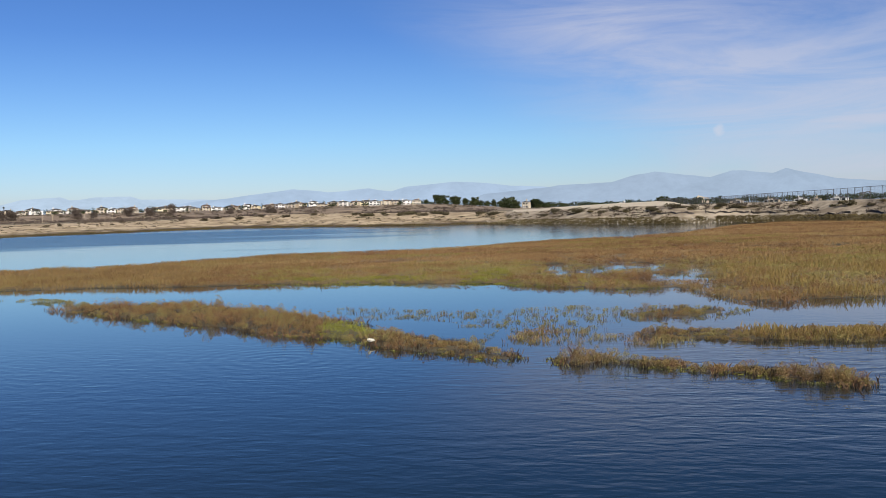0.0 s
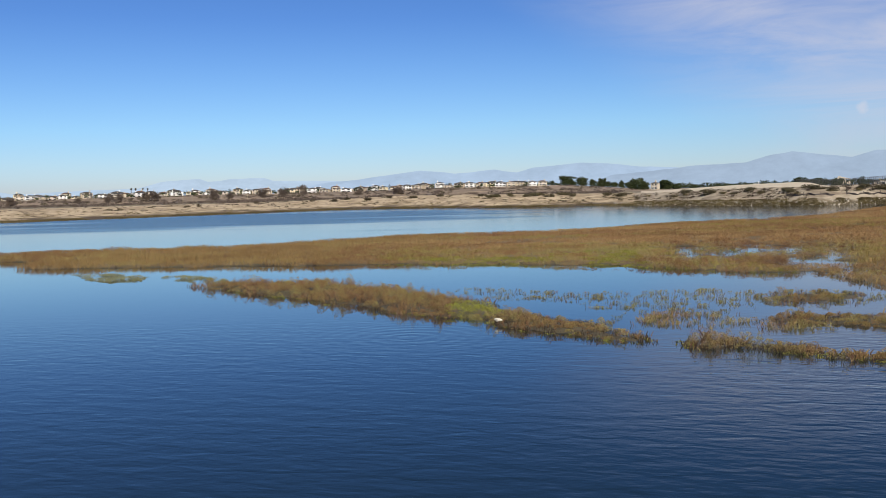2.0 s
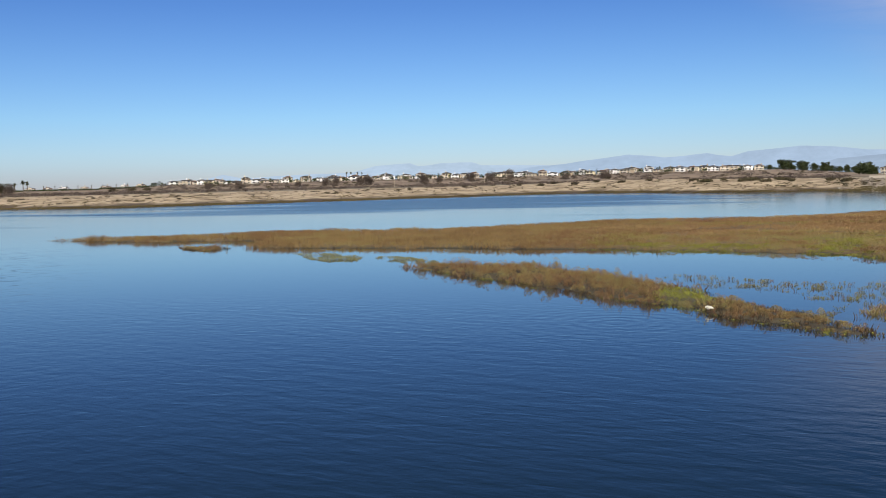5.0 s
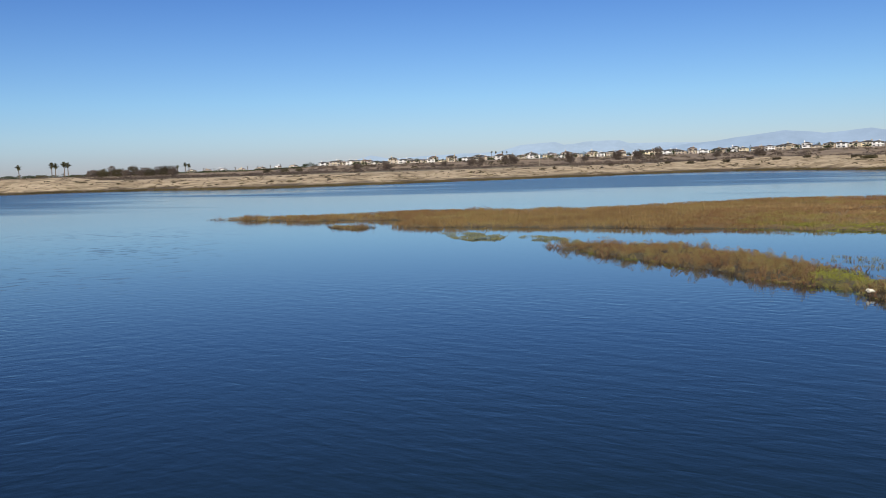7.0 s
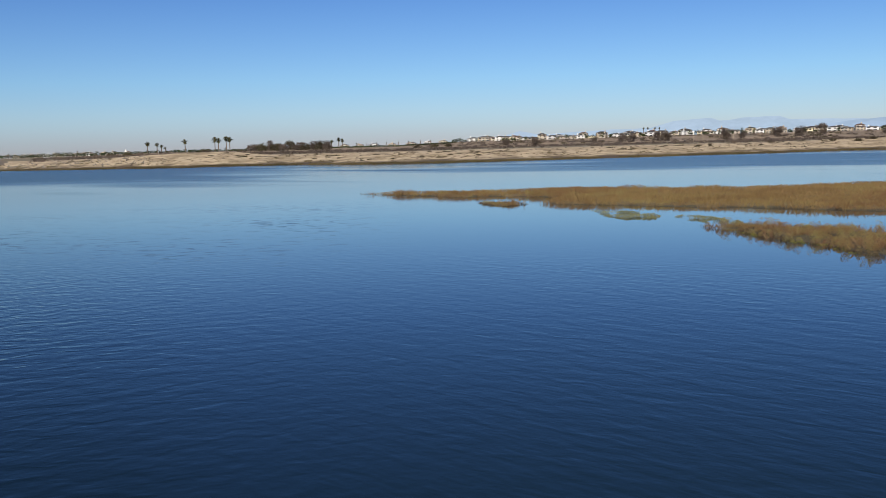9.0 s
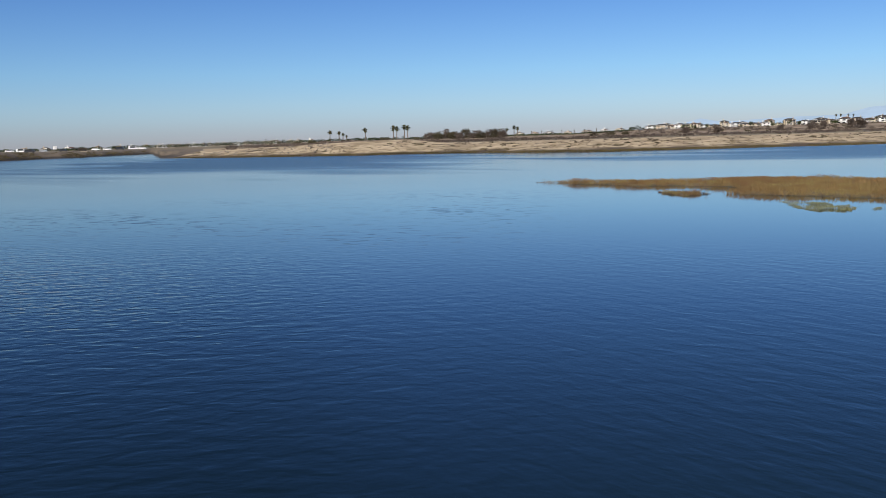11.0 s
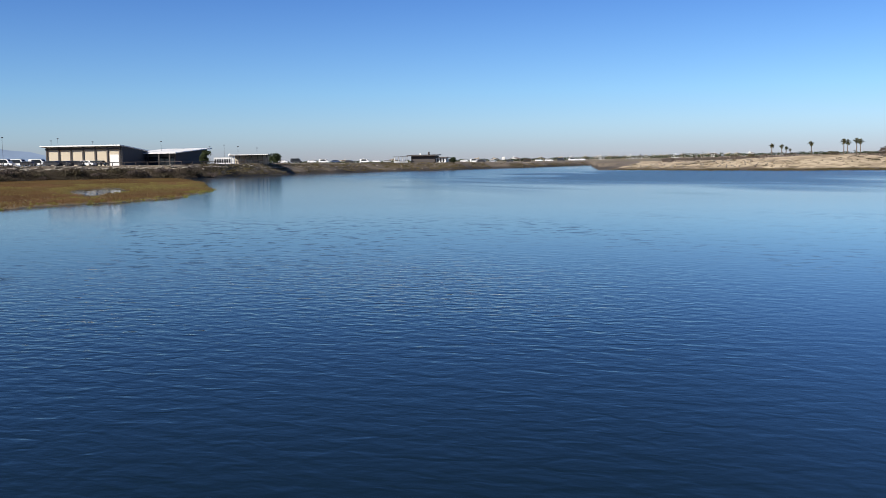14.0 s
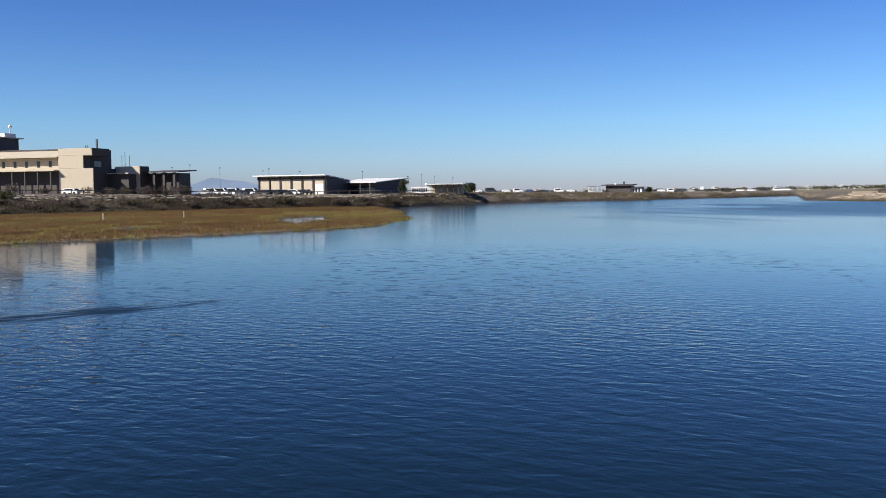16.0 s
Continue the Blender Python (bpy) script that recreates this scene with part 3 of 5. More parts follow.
        x = rng.uniform(self.low[0], self.high[0], count)
        y = rng.uniform(self.low[1], self.high[1], count)
        d = self.depth(x, y)
        ok = rng.random(count) < keep(x, y, d)
        return x[ok], y[ok], np.maximum(self.height(x[ok], y[ok]), -0.06)


def blades(x, y, z, per, spread, tall, wide, lean):
    """Upright grass blades in tufts, each one thin bent triangle pair."""
    m = len(x) * per
    bx = np.repeat(x, per) + rng.normal(0, spread, m)
    by = np.repeat(y, per) + rng.normal(0, spread, m)
    bz = np.repeat(z, per)
    h = np.repeat(np.broadcast_to(tall, x.shape), per) * rng.uniform(0.55, 1.15, m)
    a = rng.uniform(0, 2 * np.pi, m)
    out = rng.uniform(0.1, 1.0, m) * lean * h
    w = wide * rng.uniform(0.6, 1.3, m)
    ca, sa = np.cos(a), np.sin(a)
    t = rng.uniform(0, 2 * np.pi, m)
    ct, st = np.cos(t) * w, np.sin(t) * w
    v = np.empty((m, 4, 3))
    v[:, 0] = np.stack([bx - ct, by - st, bz - 0.03], 1)
    v[:, 1] = np.stack([bx + ct, by + st, bz - 0.03], 1)
    v[:, 2] = np.stack([bx + ca * out * 0.4 + ct * 0.7, by + sa * out * 0.4 + st * 0.7, bz + h * 0.6], 1)
    v[:, 3] = np.stack([bx + ca * out, by + sa * out, bz + h], 1)
    base = np.arange(m)[:, None] * 4
    f = np.concatenate([base + [0, 1, 2], base + [0, 2, 3]])
    return v.reshape(-1, 3), f


def bushlets(x, y, z, per, radius, tall, leaf):
    """Dense fleshy clumps: small leaf triangles filling a low dome."""
    m = len(x) * per
    r = np.repeat(np.broadcast_to(radius, x.shape), per)
    h = np.repeat(np.broadcast_to(tall, x.shape), per)
    a, u = rng.uniform(0, 2 * np.pi, m), np.sqrt(rng.random(m))
    v0 = rng.uniform(0.05, 1, m) ** 0.8
    rr = r * u * np.sqrt(np.clip(1.1 - v0 * v0, 0, 1))
    c = np.stack([np.repeat(x, per) + rr * np.cos(a), np.repeat(y, per) + rr * np.sin(a), np.repeat(z, per) + h * v0], 1)
    up = np.stack([np.cos(a) * 0.6, np.sin(a) * 0.6, np.full(m, 0.55)], 1) + rng.normal(0, 0.7, (m, 3))
    up /= np.linalg.norm(up, axis=1)[:, None]
    side = np.cross(up, rng.normal(0, 1, (m, 3)))
    side /= np.linalg.norm(side, axis=1)[:, None] + 1e-6
    s = (leaf * rng.uniform(0.6, 1.4, m))[:, None]
    v = np.stack([c - side * s * 0.75 - up * s * 0.7, c + side * s * 0.75 - up * s * 0.4, c + up * s * 1.1], 1)
    f = np.arange(m * 3).reshape(-1, 3)
    return v.reshape(-1, 3), f


def grow(name, mat, label, *batches):
    vs, fs, n = [], [], 0
    for v, f in batches:
        vs.append(v)
        fs.append(f + n)
        n += len(v)
    ob = new(name, mesh_of(name, np.concatenate(vs), np.concatenate(fs), [mat]))
    return tagged(ob, label, "marsh plants", kind="stuff")

# the broad marsh across the channel, with scattered puddles
puddle = random.Random(12)
PUDDLES = [(20.5, 98.5, 3, 3), (10.6, 46, 1.5, 2.4), (9.6, 51.5, 1.6, 3.2), (11.6, 55, 1.4, 3.0)]
PUDDLES += [(puddle.uniform(6, 14), puddle.uniform(43, 60), puddle.uniform(0.4, 1.0), puddle.uniform(0.6, 1.8)) for _ in range(14)]
PUDDLES += [(puddle.uniform(12, 44), puddle.uniform(60, 105), puddle.uniform(0.6, 1.6), puddle.uniform(0.8, 2.0)) for _ in range(9)]
MARSH = Islet([(-50.5, 55.6), (-46, 54.2), (-40.3, 53.8), (-36.5, 54.8), (-33, 54.6), (-31.2, 51.5), (-30, 48.2), (-22, 48), (-15.5, 48), (-5.2, 47), (-1.8, 46), (2.2, 44.8), (5.1, 41.2), (7.3, 39.8), (9.3, 39.8), (9.8, 37),
               (10.3, 33.6), (11.2, 32.8), (12.6, 33.6), (15.5, 34), (24, 32), (40, 30), (75, 60), (110, 120), (100, 140), (52, 152), (41, 138), (24.4, 106), (18.8, 102), (12.5, 99), (6.1, 90),
               (-1.6, 82), (-6.7, 79.5), (-12.4, 80), (-16.8, 75), (-22.8, 67.5), (-29.6, 65.5), (-34.7, 64.5), (-38, 61), (-42.3, 57.6), (-47, 56.6)],
              ponds=PUDDLES, bogs=[(10.6, 53, 4.2, 10.5), (9.8, 46.5, 2.4, 2.6), (26, 74, 6, 4), (40, 86, 8, 4)], edge=0.5)
MARSH.build("mudflat", 0.6, "dark mud and matted plants of the broad marsh", THATCH)
strip = [(-15.6, 37.4), (-11.8, 33.8), (-9.8, 32.2), (-7.6, 30.1), (-5.7, 28.1), (-3.9, 27), (-2.5, 25.5), (-1.4, 24), (-0.1, 23.1), (0.8, 22.3), (1.65, 21.9),
         (1.7, 22.8), (0.8, 24.4), (-0.4, 25.8), (-1.2, 27), (-2.6, 29.8), (-4.4, 32.3), (-6.4, 33.9), (-8.4, 36.8), (-10.8, 37.7), (-13.2, 37.8)]
STRIP = Islet(strip, edge=0.4, wave=1.3, top=0.10, inset=0.12)
STRIP.build("mudflat", 0.25, "narrow mud strip in front of the channel")
SPUR = Islet([(2.3, 21.9), (2.55, 20.9), (3.8, 20.8), (4.8, 19.9), (5.8, 19.3), (6.6, 18.5), (7.1, 17.8), (7.9, 17.5), (8.2, 18.2), (7.4, 19.2), (6.4, 20), (5.2, 20.8), (4.2, 21.6), (3, 22.4)], edge=0.35, wave=1.0, top=0.08, inset=0.25)
SPUR.build("mudflat", 0.2, "small mud spur nearest to the viewer")
BACKBAR = Islet([(4.4, 25.4), (7, 24.3), (10.5, 23.2), (16, 21.5), (22, 21), (24, 23.4), (18, 24.2), (14, 25.2), (11, 25.7), (8, 26.3), (5.7, 26.8)], edge=0.5, wave=1.2, top=0.04)
BACKBAR.build("mudflat", 0.25, "mud bar between two pools")
SHOAL = Islet([(-4.4, 35), (-1.7, 34), (1.2, 32.8), (4.1, 33), (6.6, 33.2), (10.2, 32), (8.2, 29.2), (4.6, 28), (3.2, 25.2), (1.9, 24.6), (0.6, 25.6), (2, 28), (-0.6, 30.5), (-2.6, 31.5)], edge=0.6, wave=1.5, top=-0.03, inset=0.0)
HUMMOCK = Islet([(-34.8, 48.9), (-32.6, 46.6), (-31, 46.2), (-30.6, 47.6), (-31.6, 49.2)], edge=0.5, wave=0.9, top=0.0, inset=0.15)
HUMMOCK.build("mudflat", 0.25, "small mud islet off the marsh point")
RAFT = Islet([(-24.6, 44.5), (-22, 41.2), (-20, 39.6), (-19, 40.2), (-19.6, 42.6), (-22, 44)], edge=0.4, wave=1.0, top=0.02, inset=0.1)
RAFT2 = Islet([(-19.4, 43), (-17.6, 40.6), (-15.6, 38.4), (-14, 37.2), (-13.4, 38.2), (-15, 40), (-17, 42)], edge=0.5, wave=1.0, top=0.02, inset=0.1)
WEST = Islet([(-70, -60), (-77, -38), (-79.5, -27), (-81.5, -20), (-87, -16), (-89.5, -11), (-94.5, -8.3), (-99, -1.3), (-111, 3.8), (-128, 7.6), (-138, 8.6), (-160, 9.5), (-200, 10), (-248, 8), (-262, -12), (-246, -40), (-220, -76), (-150, -100)],
             ponds=[(-139, -6.6, 20, 3.6), (-108, -24, 5, 1.6)], edge=1.2, wave=6)
WEST.build("mudflat", 1.2, "mud and matted plants of the western marsh", THATCH)


def full(x, y, d):
    return np.where(d > 0.05, 1.0, 0.0)


# taller grass on the left half, low pickleweed on the right half, spiky grass by the pools
def cord_here(x, y):
    return np.clip(1.0 - (x + 15) / 9, 0, 1)


def spiky_here(x, y):
    return np.clip((x - 10 - (y - 34) * 0.15) / 4, 0, 1) * np.clip((60 - y) / 16, 0, 1)


LAWN = lambda x, y, d: (d < 3.4) & (x > -10) & (x < 3.5) & (y < 54) & (fbm(x, y, 2) > 0.36)

x, y, z = MARSH.scatter(230000, lambda x, y, d: np.where((d > 0.0) & (y < 100), cord_here(x, y) * (0.4 + 0.6 * fbm(x, y, 5)), 0))
grow("marsh_grass", CORD, "tall golden brown marsh grass on the mud", blades(x, y, z, 8, 0.24, 0.31 * (0.4 + 0.95 * fbm(x, y, 2.2)) * np.clip((x + 57) / 12, 0.45, 1), 0.008, 0.8))
x, y, z = MARSH.scatter(230000, lambda x, y, d: np.where((d > -0.05) & (np.abs(x) < 0.75 * y), (1 - 0.8 * cord_here(x, y)) * (0.25 + 0.75 * (fbm(x, y, 3) > 0.36)) * np.where(LAWN(x, y, d), 0.06, 1.0), 0))
far = y + 4 * fbm(x, y, 4) > 60 + 0.35 * np.maximum(x - 15, 0)
for here, mat, label, per, leaf, wide in ((~far, PICKLE, "low olive and brown pickleweed on the marsh", 14, 0.028, 0.007), (far, RUST, "rust brown pickleweed on the back of the marsh", 5, 0.048, 0.011)):
    px, py, pz = x[here], y[here], z[here]
    grow("pickleweed", mat, label, bushlets(px, py, pz, per, 0.3, 0.20 * (0.3 + 1.2 * fbm(px, py, 3)), leaf), blades(px, py, pz, 2, 0.2, 0.24 * (0.4 + 1.1 * fbm(px, py, 3)), wide, 0.7))
x, y, z = MARSH.scatter(150000, lambda x, y, d: np.where((d > 0.05) & (np.abs(x) < 0.75 * y), spiky_here(x, y) * (fbm(x, y, 6) > 0.34), 0))
grow("marsh_grass", SPIKY, "spiky yellow green cordgrass beside the pools", blades(x, y, z, 6, 0.18, 0.40 * (0.4 + 0.9 * fbm(x, y, 2)), 0.006, 0.5))
x, y, z = MARSH.scatter(330000, lambda x, y, d: np.where((d > -0.4) & LAWN(x, y, d), 0.9, np.where((d > -0.2) & (d < 2.0) & (x > -6) & (x < 9) & (y < 56), 0.3 * (fbm(x, y, 2) > 0.4), 0)))
grow("saltwort", GREEN, "bright green low saltwort along the channel edge", bushlets(x, y, z, 12, 0.22, 0.09, 0.034))
# bands of darker and greener growth across the marsh
x, y, z = MARSH.scatter(190000, lambda x, y, d: np.where((d > 0.1) & (x > -14) & (np.abs(x) < 0.75 * y) & (fbm(x * 0.45, y, 5.5) > 0.55), 0.75, 0))
grow("pickleweed", DARKRUST, "darker rust bands of pickleweed across the marsh", bushlets(x, y, z, 9, 0.28, 0.27 * (0.3 + 1.2 * fbm(x, y, 2)), 0.036))
x, y, z = MARSH.scatter(190000, lambda x, y, d: np.where((d > 0.1) & (x > -10) & (np.abs(x) < 0.75 * y) & (y < 95) & (fbm(x * 0.4 + 40, y - 25, 5.0) > 0.57), 0.75, 0))
grow("saltwort", MOSS, "olive green bands of low saltwort across the marsh", bushlets(x, y, z, 8, 0.3, 0.25, 0.036))
x, y, z = MARSH.scatter(190000, lambda x, y, d: np.where((d > -0.25) & (d < 0.9) & (y > 56) & (x > -50) & (x < 30), 0.8 * (fbm(x, y, 2.5) > 0.46), 0))
grow("pickleweed", DARKRUST, "dark clumps along the far edge of the marsh", bushlets(x, y, z, 12, 0.25, 0.22 * (0.3 + 1.2 * fbm(x, y, 2)), 0.04))
# darker clumps standing out along the channel
x, y, z = MARSH.scatter(260000, lambda x, y, d: np.where((d > -0.15) & (d < 1.5) & (x > 2.5) & (x < 15) & (y < 47) & (fbm(x, y, 1.1) > 0.57), 0.9, 0))
grow("pickleweed", DARKRUST, "dark rust clumps of pickleweed along the channel edge", bushlets(x, y, z, 30, 0.2, 0.27 * (0.3 + 1.2 * fbm(x, y, 1.1)), 0.02), blades(x, y, z, 2, 0.14, 0.24, 0.005, 0.7))
x, y, z = MARSH.scatter(200000, lambda x, y, d: np.where((d > -0.1) & (x < -26) & (fbm(x, y, 1.6) > 0.50), 0.8 * np.clip((-26 - x) / 8, 0, 1), 0))
grow("pickleweed", DARKRUST, "dark rust clumps of pickleweed on the marsh point", bushlets(x, y, z, 22, 0.24, 0.30 * (0.3 + 1.2 * fbm(x, y, 1.6)), 0.028))
x, y, z = MARSH.scatter(330000, lambda x, y, d: np.where((d > -0.22) & (d < 0.15) & (x > -52) & (x < 16) & (y < 58), 0.55 * (fbm(x, y, 1.4) > 0.38), 0))
grow("marsh_grass", WOODY, "woody dark stems and foot shade at the waterline", blades(x, y, z, 5, 0.12, 0.17 * (0.4 + 1.1 * fbm(x, y, 1.2)), 0.008, 0.45))

BAR = Islet([(6.0, 31.2), (7.5, 32.1), (9.3, 31.9), (9.2, 30.2), (7.6, 29.3), (6.1, 29.5)], edge=0.5, wave=0.9, top=0.02, inset=0.1)
BAR.build("mudflat", 0.25, "small mud bar at the mouth of the channel")
GLADE = lambda x, y: np.hypot((x + 2.5) / 1.2, (y - 28.2) / 1.8) + 0.5 * (fbm(x, y, 0.8) - 0.5)
for islet, count, size, tall, tip in ((STRIP, 5200, 0.15, 0.28, -1.0), (SPUR, 2000, 0.14, 0.28, 7.0), (BACKBAR, 3000, 0.14, 0.155, 99.0), (HUMMOCK, 420, 0.17, 0.24, 99.0), (BAR, 170, 0.13, 0.19, 99.0)):
    x, y, z = islet.scatter(count, lambda x, y, d: np.where(d > 0.0, 1.0, np.where(d > -0.12, 0.35, 0.0)))
    clear = (np.hypot(x + 1.9, (y - 24.75) / 1.2) > 0.42) & (GLADE(x, y) > 1)
    x, y, z = x[clear], y[clear], z[clear]
    low = lambda x: np.interp(x, [2.3, 3.6, 4.3, 5.8, 6.6, 8], [1.35, 1.25, 0.75, 0.8, 1.2, 1.0]) if islet is SPUR else np.interp(x, [tip - 1.2, tip + 0.8], [1.0, 0.68])
    hh = low(x) * tall * (0.14 + 2.0 * fbm(x, y, 0.75) ** 1.7) * rng.uniform(0.5, 1.35, len(x))
    sx, sy, sz = islet.scatter(count // 7, lambda x, y, d: np.where((d > -0.15) & (GLADE(x, y) > 1), 0.7, 0.0))
    tx, ty, tz = islet.scatter(count // 3, lambda x, y, d: np.where((d > -0.2) & (fbm(x, y, 0.8) > 0.5) & (GLADE(x, y) > 1), 0.8, 0.0))
    grow("marsh_grass", TWIG, "reddish dry stems standing out of the pickleweed", blades(tx, ty, tz, 9, 0.11, low(tx) * tall * (0.3 + 0.95 * fbm(tx, ty, 0.75)), 0.0032, 0.9))
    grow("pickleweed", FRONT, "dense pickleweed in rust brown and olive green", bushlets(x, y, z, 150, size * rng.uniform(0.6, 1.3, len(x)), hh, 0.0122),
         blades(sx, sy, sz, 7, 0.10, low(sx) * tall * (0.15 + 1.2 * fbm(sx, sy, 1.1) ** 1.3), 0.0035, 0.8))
    # rusty knobs on the crests
    x, y, z = islet.scatter(count, lambda x, y, d: np.where((d > 0.0) & (fbm(x, y, 0.55) > 0.60) & (GLADE(x, y) > 1), 1.0, 0.0))
    grow("pickleweed", DARKRUST, "rust red knobs of pickleweed above the rest", bushlets(x, y, z + low(x) * tall * 0.35, 40, 0.10, low(x) * tall * 0.7 * (0.4 + 1.1 * fbm(x, y, 0.75)), 0.011))
    x, y, z = islet.scatter(2 * count, lambda x, y, d: np.where((d > -0.24) & (d < 0.10), 0.75 * (fbm(x, y, 0.9) > 0.36), np.where(d > 0.1, 0.35 * (GLADE(x, y) > 1), 0.0)))
    grow("marsh_grass", WOODY, "woody dark stems and their foot shade in the water at the edge", blades(x, y, z, 7, 0.07, 0.15 * (0.35 + 1.2 * fbm(x, y, 0.6)), 0.005, 0.5))
for islet, count in ((STRIP, 9000), (SPUR, 3500)):
    x, y, z = islet.scatter(count, lambda x, y, d: np.where((d > -0.22) & (d < 0.12) & (fbm(x, y, 1.7) > 0.47), 1.0, 0.0))
    grow("saltwort", GREEN, "low green saltwort fringe at the waterline", bushlets(x, y, z, 14, 0.12, 0.09, 0.017))
x, y, z = BACKBAR.scatter(5000, lambda x, y, d: np.where((d > 0.0) & (x > 8), 1.0, 0.0))
grow("marsh_grass", SPIKY, "spiky cordgrass tufts on the mud bar", blades(x, y, z, 6, 0.12, 0.22 * (0.5 + fbm(x, y, 0.9)), 0.005, 0.6))
x, y, z = SHOAL.scatter(9000, lambda x, y, d: np.where(d > -0.2, 0.07 + (fbm(x, y, 0.42) > 0.63) * 0.55, 0))
grow("saltwort", MOSS, "sparse olive saltwort standing in shallow water", bushlets(x, y, z, 26, 0.085, 0.095 * (0.4 + 1.3 * fbm(x, y, 0.6)), 0.0125), blades(x, y, z, 3, 0.07, 0.115 * (0.4 + 1.2 * fbm(x, y, 0.6)), 0.0038, 0.7))
x, y, z = SHOAL.scatter(7000, lambda x, y, d: np.where(d > -0.2, 0.09 + (fbm(x, y, 0.42) > 0.62) * 0.4, 0))
grow("marsh_grass", TWIG, "reddish stems rising from the shallows", blades(x, y, z, 4, 0.06, 0.13 * (0.4 + 1.1 * fbm(x, y, 0.6)), 0.0038, 0.5))
TUFTS = Islet([(1.8, 25.4), (4.4, 24.2), (6.2, 23.6), (6.6, 24.3), (4.6, 25.4), (2.6, 27)], edge=0.4, wave=1.2, top=-0.03, inset=0.0)
x, y, z = TUFTS.scatter(1300, lambda x, y, d: np.where(d > -0.2, 0.06 + (fbm(x, y, 0.7) > 0.56) * 0.85, 0))
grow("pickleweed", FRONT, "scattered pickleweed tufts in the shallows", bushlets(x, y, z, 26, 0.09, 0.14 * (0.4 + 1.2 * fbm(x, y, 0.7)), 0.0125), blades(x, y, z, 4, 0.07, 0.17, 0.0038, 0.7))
x, y, z = STRIP.scatter(16000, lambda x, y, d: np.where((d > -0.1) & (GLADE(x, y) < 1.08), 1.0, 0.0))
grow("saltwort", LIME, "lime green saltwort patch on the strip", bushlets(x, y, z, 16, 0.13, 0.10, 0.016))
for raft, count in ((RAFT, 4200), (RAFT2, 4800)):
    x, y, z = raft.scatter(count, lambda x, y, d: np.where(d > -0.1, (fbm(x, y, 0.9) > 0.45) * 0.95, 0))
    grow("saltwort", WEED, "thin patchy floating mat of grey green weed", bushlets(x, y, z, 11, 0.11, 0.09, 0.018), blades(x, y, z, 1, 0.1, 0.11, 0.005, 0.6))
x, y, z = WEST.scatter(100000, lambda x, y, d: np.where(d > 0.2, 0.35 + 0.65 * fbm(x, y, 8), 0))
grow("pickleweed", GOLD, "golden brown pickleweed on the western marsh", bushlets(x, y, z, 8, 0.5, 0.24 * (0.4 + fbm(x, y, 6)), 0.066), blades(x, y, z, 2, 0.35, 0.32, 0.016, 0.5))
x, y, z = WEST.scatter(60000, lambda x, y, d: np.where((d > 0.3) & (x > -190) & (fbm(x * 0.5, y, 9) > 0.55), 0.6, 0))
grow("saltwort", MOSS, "olive bands of low growth on the western marsh", bushlets(x, y, z, 7, 0.5, 0.32, 0.06))
x, y, z = WEST.scatter(60000, lambda x, y, d: np.where((d > 0.3) & (x > -190) & (fbm(x * 0.5 + 30, y - 12, 7) > 0.59), 0.6, 0))
grow("pickleweed", DARKRUST, "dark rust clumps on the western marsh", bushlets(x, y, z, 8, 0.45, 0.36, 0.06))
x, y, z = WEST.scatter(60000, lambda x, y, d: np.where((d > -0.2) & (d < 2.0) & (x > -140), 0.7 * (fbm(x, y, 4) > 0.42), 0))
grow("saltwort", GREEN, "yellow green saltwort along the western marsh edge", bushlets(x, y, z, 10, 0.3, 0.2, 0.07))

# ======== things: plants, houses, shore structures ========
def thing(name, label, category, m, group=""):
    ob = new(name)
    ob.matrix_world = m
    return tagged(ob, label, category, group)


def on_land(az, d, turn=0.0, sink=0.05):
    """A pose on the ground facing the viewer, turned by so many degrees to the left."""
    x, y = at_bearing(az, d)
    return pose(x, y, land_height(az, d) - sink, 0, 0, az - turn)


def leaf_cloud(blobs, count, leaf, seed):
    """Many small leaves spread over the shells of lumpy blobs (x, y, z, rx, rz)."""
    g = np.random.default_rng(seed)
    b = np.array(blobs, dtype=float)
    w = b[:, 3] ** 2
    k = g.choice(len(b), count, p=w / w.sum())
    u = g.normal(0, 1, (count, 3))
    u /= np.linalg.norm(u, axis=1)[:, None]
    c = b[k, :3] + u * b[k][:, [3, 3, 4]] * (g.uniform(0.25, 1.08, count) ** 0.6)[:, None]
    n = u + g.normal(0, 0.6, (count, 3))
    n /= np.linalg.norm(n, axis=1)[:, None]
    s = np.cross(n, g.normal(0, 1, (count, 3)))
    s /= np.linalg.norm(s, axis=1)[:, None]
    t = np.cross(n, s)
    z = (leaf * g.uniform(0.6, 1.5, count))[:, None]
    v = np.stack([c - s * z, c + t * z * 0.55, c + s * z, c - t * z * 0.55], 1).reshape(-1, 3)
    return v, np.arange(count * 4).reshape(-1, 4)


def shell(name, data, mat, parent, label=""):
    ob = new(name, mesh_of(name, data[0], data[1], [mat]))
    ob.parent = parent
    return tagged(ob, label)


def build_tree(name, label, m, height, width, seed, mat, group="", bare=False):
    """Tapered trunk, forking limbs, and a ragged crown of small leaves."""
    g = random.Random(seed)
    t = thing(name, label, "tree", m, group)
    bm = bmesh.new()
    fork = height * g.uniform(0.28, 0.4)
    rod(bm, (0, 0, -0.3), (0, 0, fork), height * 0.035, height * 0.024)
    part("trunk", bm, BARK, t)
    blobs = []
    for i in range(g.randint(7, 9)):
        a = i * 2.4 + g.uniform(-0.4, 0.4)
        out = width * 0.5 * g.uniform(0.15, 0.72)
        tip = (math.cos(a) * out, math.sin(a) * out, height * g.uniform(0.3, 0.78))
